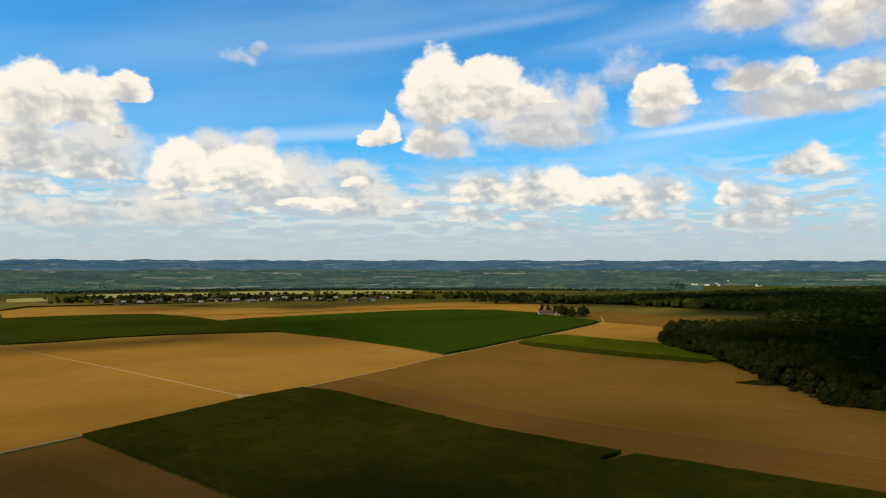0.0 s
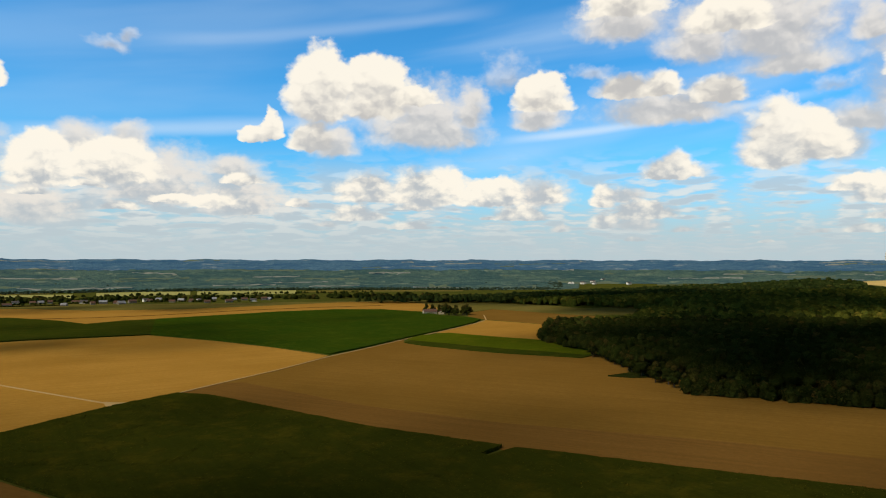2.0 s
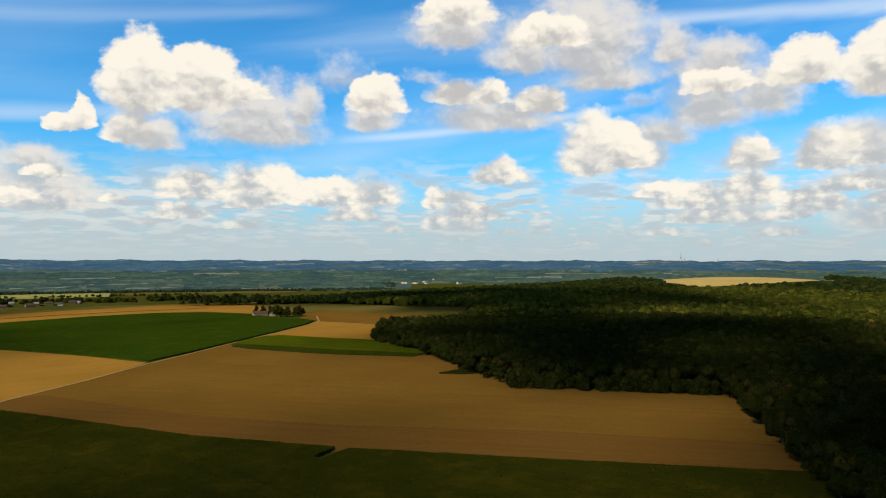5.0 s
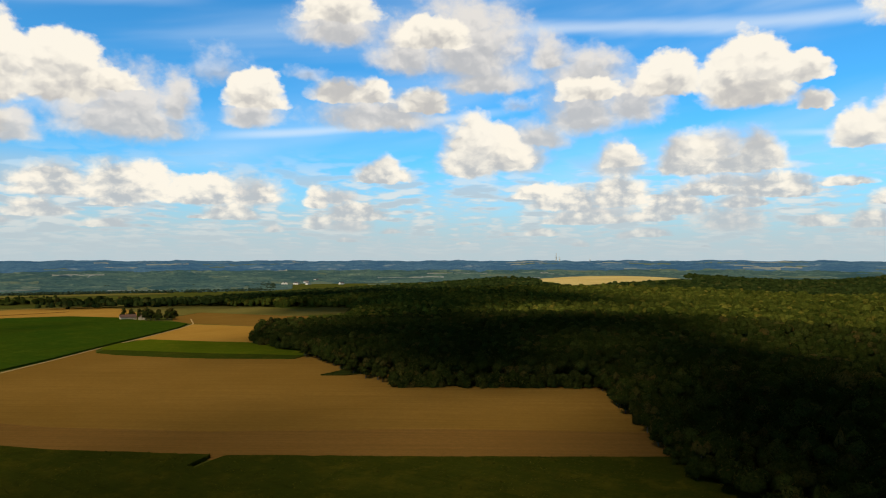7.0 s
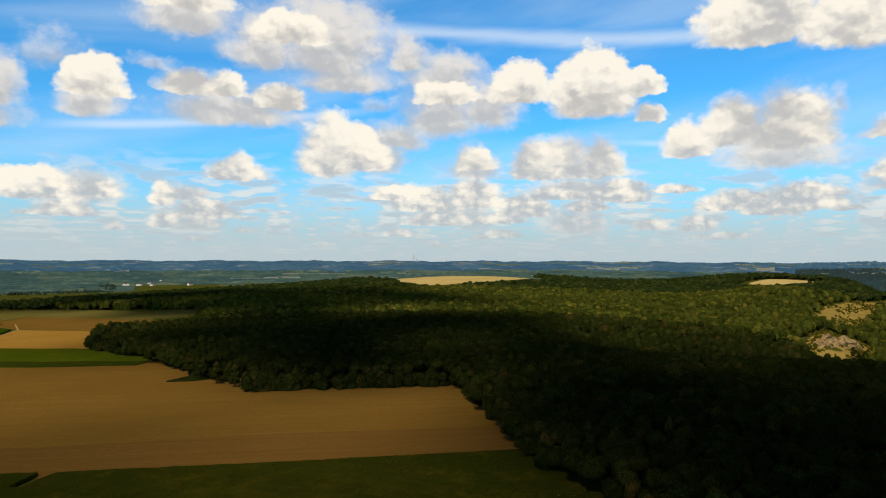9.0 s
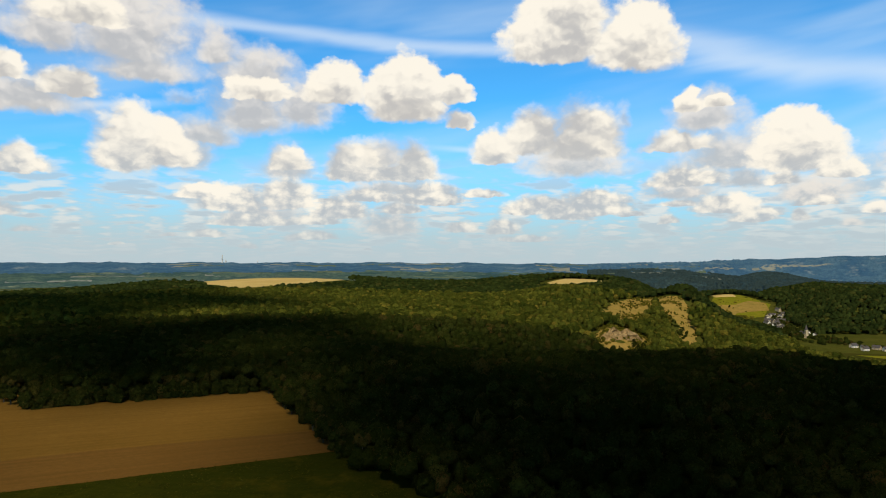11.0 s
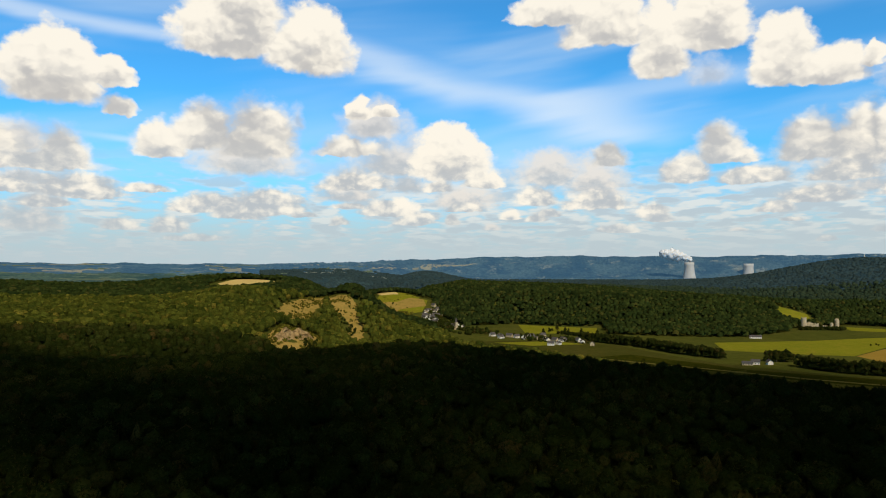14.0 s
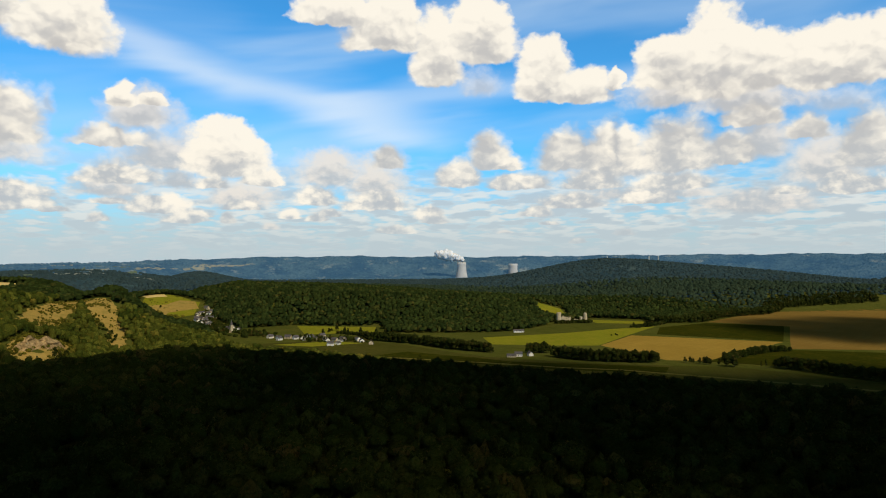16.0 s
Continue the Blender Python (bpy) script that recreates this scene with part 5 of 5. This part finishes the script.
house(1190, -254, 80, 16, 9, 3.2, 2.6, "low stone barn beside the white farmhouse", STONE, SLATE, "farm buildings", "barn")
house(1616, -362, 85, 24, 10, 4, 3, "long pale barn on the pasture's edge", PLASTER, SLATE, "", "barn")
# village on the valley floor
rng = np.random.default_rng(77)
for k, (x, y) in enumerate(((1511, 177), (1541, 162), (1530, 145), (1514, 128), (1512, 103), (1545, 112), (1481, 75), (1477, 60), (1505, 45), (1495, 12), (1525, -6), (1500, 85), (1470, 48), (1560, 90), (1544, 200), (1558, 116), (1524, 91), (1404, 65), (1419, 51), (1495, 40), (1481, 13), (1463, 4), (1419, -15), (1532, 182))):
    house(x, y, float(rng.uniform(0, 180)), float(rng.uniform(10, 15)), float(rng.uniform(7.5, 9)), float(rng.uniform(3.5, 5.5)), float(rng.uniform(3, 4.2)), *((WHITE, PLASTER) if k % 3 != 1 else (GREY, STONE)))
# hamlet below the pasture
for k, (x, y) in enumerate(((1775, 399), (1790, 385), (1904, 415), (1920, 425), (2012, 432), (2030, 425), (1948, 446), (1860, 405), (1619, 323), (1650, 340), (1695, 308), (1720, 330), (2110, 443), (2077, 448), (2024, 408), (1958, 404), (1880, 428), (1745, 352), (2004, 446), (1944, 417), (1900, 436), (1925, 440), (1859, 394), (1708, 309), (1687, 292), (1984, 452), (1835, 412))):
    house(x, y, float(rng.uniform(0, 180)), float(rng.uniform(11, 16)), float(rng.uniform(8, 10)), float(rng.uniform(4, 6.5)), float(rng.uniform(3.4, 4.6)), *((WHITE, PLASTER) if k % 2 == 0 else (GREY, STONE)))
# village beyond the plateau's rim
for k in range(34):
    az, d = 33.5 - 22.0 * (k + float(rng.uniform(-0.4, 0.4))) / 33, float(rng.uniform(1770, 1890))
    x, y = -math.sin(radians(az)) * d, math.cos(radians(az)) * d
    house(x, y, float(rng.uniform(-30, 30)) + az, float(rng.uniform(9, 19)), float(rng.uniform(8, 11)), float(rng.uniform(3, 5)), float(rng.uniform(3, 4.4)), *((WHITE, PLASTER, SLATE) if k % 6 == 1 else ("low stone house with a pale grey roof", RUBBLE, PALE_SLATE) if k % 2 else ("stone house with a dull brown tiled roof", RUBBLE, TILE)), "far village houses")
# farmstead among the fields
house(28, 1246, 10, 24, 11, 4.5, 4.0, "long low farm building with a dull tiled roof", STONE, TILE, "farm buildings", "farmhouse")
house(48, 1238, 95, 14, 9, 4.0, 3.4, "small farm shed beside the trees", STONE, TILE, "farm buildings", "barn")


def church(x, y, turn):
    base = house(x, y, turn, 22, 10, 8, 5, "grey stone village church with a pointed spire", STONE, SLATE, "", "church")
    bm = bmesh.new()
    box(bm, -14.5, -3, -1, -8.5, 3, 17)
    part("tower", bm, STONE, base)
    bm = bmesh.new()
    tip = bm.verts.new((-11.5, 0, 30))
    ring = [bm.verts.new((-11.5 + 3.6 * math.cos(k * math.pi / 4), 3.6 * math.sin(k * math.pi / 4), 17)) for k in range(8)]
    for k in range(8):
        bm.faces.new((ring[k], ring[(k + 1) % 8], tip))
    bm.faces.new(ring[::-1])
    part("spire", bm, SLATE, base)


church(1640, 305, 40)


def castle(x, y):
    """A ruined castle: two broken round towers and lengths of wall on a low mound."""
    base = new("castle_ruin")
    base.location, base.rotation_euler = (x, y, float(height(x, y)) + 1), (0, 0, radians(85))
    rng = np.random.default_rng(9)

    def ragged(bm, z, amount):
        top = max(v.co.z for v in bm.verts)
        for v in bm.verts:
            if v.co.z > top - 0.1:
                v.co.z += rng.uniform(-amount, amount * 0.4)

    for at, r, tall, lean in ((-36, 5.0, 24, 5), (38, 6.4, 27, 3), (-24, 4, 15, 4)):
        bm = lathe([(r * 1.06, -3), (r, tall * 0.5), (r * 0.97, tall), (r * 0.7, tall), (r * 0.7, tall * 0.5)], 18)
        for v in bm.verts:
            v.co.x += at
        ragged(bm, tall, lean)
        part("tower", bm, STONE, base, smooth=False)
    for x0, x1, y0, tall in ((-20, -4, 2, 9), (4, 18, -3, 13), (19, 32, 1, 17)):
        bm = bmesh.new()
        for k in range(6):
            a, b = x0 + (x1 - x0) * k / 6, x0 + (x1 - x0) * (k + 1) / 6
            box(bm, a, y0 - 1.1, -3, b, y0 + 1.1, tall * rng.uniform(0.6, 1.05))
        part("wall", bm, STONE, base)
    return tagged(base, "ruined pale stone castle with broken towers", "castle")


def lathe(profile, sides=48):
    bm = bmesh.new()
    loops = [[bm.verts.new((r * math.cos(2 * math.pi * k / sides), r * math.sin(2 * math.pi * k / sides), z)) for k in range(sides)] for r, z in profile]
    for a, b in zip(loops[:-1], loops[1:]):
        for k in range(sides):
            bm.faces.new((a[k], a[(k + 1) % sides], b[(k + 1) % sides], b[k]))
    return bm


castle(1888, -575)


# ---- cooling towers ----
def cooling_tower(x, y, tall, top):
    base = new("cooling_tower")
    base.location = (x, y, top - tall)
    shape = [(0.36, 0.04), (0.335, 0.15), (0.295, 0.35), (0.262, 0.55), (0.245, 0.72), (0.246, 0.86), (0.256, 1.0), (0.244, 1.0), (0.236, 0.86), (0.236, 0.72), (0.25, 0.55)]
    part("shell", lathe([(r * tall, z * tall) for r, z in shape]), CONCRETE, base, smooth=True)
    part("basin", lathe([(0.40 * tall, -10), (0.40 * tall, 0.02 * tall), (0.2 * tall, 0.03 * tall)]), CONCRETE, base)
    return tagged(base, "pale concrete cooling tower of a power station", "cooling tower", "cooling towers")


def polar(az, d):
    return -math.sin(radians(az)) * d, math.cos(radians(az)) * d


cooling_tower(*polar(-98.0, 4300), 112, 107)
cooling_tower(*polar(-102.2, 4450), 112, 98)


# ---- rock face of the old quarry ----
def rock_face():
    bm = bmesh.new()
    n, m = 44, 22
    foot, side = Vector((912, 432, 0)), Vector((78, -26, 0))
    grid = []
    for i in range(n + 1):
        row = []
        for j in range(m + 1):
            u, v = i / n, j / m
            p = foot + side * u * 1.15
            z0 = float(height(p.x, p.y)) - 3
            p.z = z0 + v * (19 + 3 * math.sin(u * 9) + 2 * math.sin(u * 23)) * (0.3 + 0.7 * min(1.0, 3.2 * u, 3.2 * (1 - u)))
            q = Vector((p.x * 0.06, p.y * 0.06, p.z * 0.14))
            out = noise.noise(q) * 6 + noise.noise(q * 3.1) * 2.6 + (noise.cell(q * 2.2) - 0.5) * 2.0
            p = p + Vector((0.93, 0.36, 0)) * (v * 22 + out)
            row.append(bm.verts.new(p))
        grid.append(row)
    for i in range(n):
        for j in range(m):
            bm.faces.new((grid[i][j], grid[i + 1][j], grid[i + 1][j + 1], grid[i][j + 1]))
    ob = part("rock_face", bm, ROCK)
    return tagged(ob, "pale limestone rock face of an old hillside quarry", "rock")


rock_face()


# ---- mast on the far upland ----
def mast(x, y, tall, label="tall pale radio mast on the far upland"):
    base = new("radio_mast")
    base.location = (x, y, float(height(x, y)))
    for k in range(5):
        bm = bmesh.new()
        box(bm, -3.2 + 0.4 * k, -3.2 + 0.4 * k, tall * k / 5, 3.2 - 0.4 * k, 3.2 - 0.4 * k, tall * (k + 1) / 5 - 0.5)
        part("section", bm, PLASTER, base, "white painted section" if k % 2 == 0 else "")
    bm = bmesh.new()
    box(bm, -5, -5, tall * 0.55, 5, 5, tall * 0.59)
    part("platform", bm, CONCRETE, base)
    return tagged(base, label, "mast")


mast(*polar(-34.72, 4640), 62)
mast(*polar(-35.0, 4640), 34, "short pale mast beside the radio mast")
mast(*polar(-37.4, 4640), 30, "thin pale mast on the far upland")
for az in (-109.7, -112.9, -113.6):
    mast(*polar(az, 4640), 44, "thin pale mast on the far ridge")


# ---- steam over the working tower ----
def steam(x, y, z):
    rng = np.random.default_rng(4)
    bm = bmesh.new()
    for k in range(16):
        u = k / 15
        at = Vector((x, y, z)) + Vector((0.14, 0.99, 0)) * (-4 + 150 * u) + Vector((0, 0, 8 + 42 * u ** 0.6 + rng.uniform(-5, 7)))
        size = (20 + 20 * math.sin(u * 2.7)) * rng.uniform(0.7, 1.1)
        for v in bmesh.ops.create_icosphere(bm, subdivisions=3, radius=1.0)["verts"]:
            r = 1 + 0.4 * noise.noise(v.co * 1.6 + at * 0.05) + 0.2 * noise.noise(v.co * 4 + at * 0.1)
            v.co = at + v.co * r * size * Vector((1, 1, 0.75)).z
    ob = part("steam_plume", bm, STEAM, smooth=True)
    return tagged(ob, "white steam drifting off the cooling tower", "steam", kind="stuff")


STEAM = cloud_material("steam", 0.75, 0.95)
steam(*polar(-98.0, 4300), 107.0)


# ---- strips of open land in the far country ----
rng = np.random.default_rng(21)
KINDS = ((HAZED_PALE, "pale field strip in the far country"), (HAZED_DULL, "dull green strip in the far country"), (HAZED_PALE, "pale stubble strip in the far country"), (HAZED_DULL, "dry meadow strip in the far country"))


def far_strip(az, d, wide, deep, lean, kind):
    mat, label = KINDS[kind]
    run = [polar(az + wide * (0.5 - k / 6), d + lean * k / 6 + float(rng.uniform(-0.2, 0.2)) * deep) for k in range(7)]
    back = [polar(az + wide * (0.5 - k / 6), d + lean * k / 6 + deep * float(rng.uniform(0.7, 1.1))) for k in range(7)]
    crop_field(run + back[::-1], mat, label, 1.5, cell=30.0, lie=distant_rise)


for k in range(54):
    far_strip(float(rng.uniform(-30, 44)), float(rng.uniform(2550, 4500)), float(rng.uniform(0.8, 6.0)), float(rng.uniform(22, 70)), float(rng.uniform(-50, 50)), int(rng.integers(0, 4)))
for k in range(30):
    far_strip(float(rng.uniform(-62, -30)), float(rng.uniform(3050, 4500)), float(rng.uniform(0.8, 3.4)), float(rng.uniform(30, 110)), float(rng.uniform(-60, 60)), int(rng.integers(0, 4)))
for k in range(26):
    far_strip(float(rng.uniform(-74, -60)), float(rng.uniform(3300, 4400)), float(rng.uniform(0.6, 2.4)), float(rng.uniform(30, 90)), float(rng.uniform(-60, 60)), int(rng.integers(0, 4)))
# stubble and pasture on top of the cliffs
crop_field([(4120, 1100), (4480, 1000), (4560, 735), (4560, 680), (4470, 900), (4320, 990)], HAZED_PALE, "pale stubble fields above the river cliffs", 1.5, cell=30.0, lie=distant_rise)
crop_field([(3951, 1244), (4150, 1137), (4113, 1115), (3900, 1215)], HAZED_PALE, "pale stubble strip above the river cliffs", 1.5, cell=30.0, lie=distant_rise)
for k in range(9):
    az = float(rng.uniform(-17.5, -12.5))
    house(*polar(az, float(rng.uniform(2950, 3300))), float(rng.uniform(0, 180)), float(rng.uniform(12, 26)), 14, 6, 4, "large pale building of a distant town", PLASTER, SLATE, "distant town buildings", "building")
for k in range(10):
    az = float(rng.uniform(36, 43))
    house(*polar(az, float(rng.uniform(3100, 3500))), float(rng.uniform(0, 180)), float(rng.uniform(14, 30)), 13, 7, 5, "pale house of a distant hillside town", PLASTER, TILE, "distant town buildings", "house")

# meadows between the far village and the lowland woods
for az0, az1, d, deep, mat in ((39.0, 36.5, 2000, 200, HAYMEADOW), (34.0, 25.5, 2120, 260, HAYMEADOW), (24.0, 17.5, 2200, 260, HAYMEADOW), (17.0, 9.5, 2200, 270, HAYMEADOW), (9.0, 5.0, 2300, 130, OLIVE), (4.5, -4.0, 2330, 120, OLIVE), (33.0, 27.0, 2420, 60, OLIVE)):
    crop_field([polar(az0, d), polar((az0 + az1) / 2, d - 12), polar(az1, d + 15), polar(az1, d + deep - 20), polar((az0 + az1) / 2, d + deep), polar(az0, d + deep - 40)], mat, "sunlit meadow between the far village and the woods", 1.0, cell=40.0)
far_trees([polar(35, 2150), polar(28, 2165), polar(20, 2190), polar(12, 2220), polar(4, 2260)], 200, 26, 9.0, "scattered trees in the meadows behind the village", 71)
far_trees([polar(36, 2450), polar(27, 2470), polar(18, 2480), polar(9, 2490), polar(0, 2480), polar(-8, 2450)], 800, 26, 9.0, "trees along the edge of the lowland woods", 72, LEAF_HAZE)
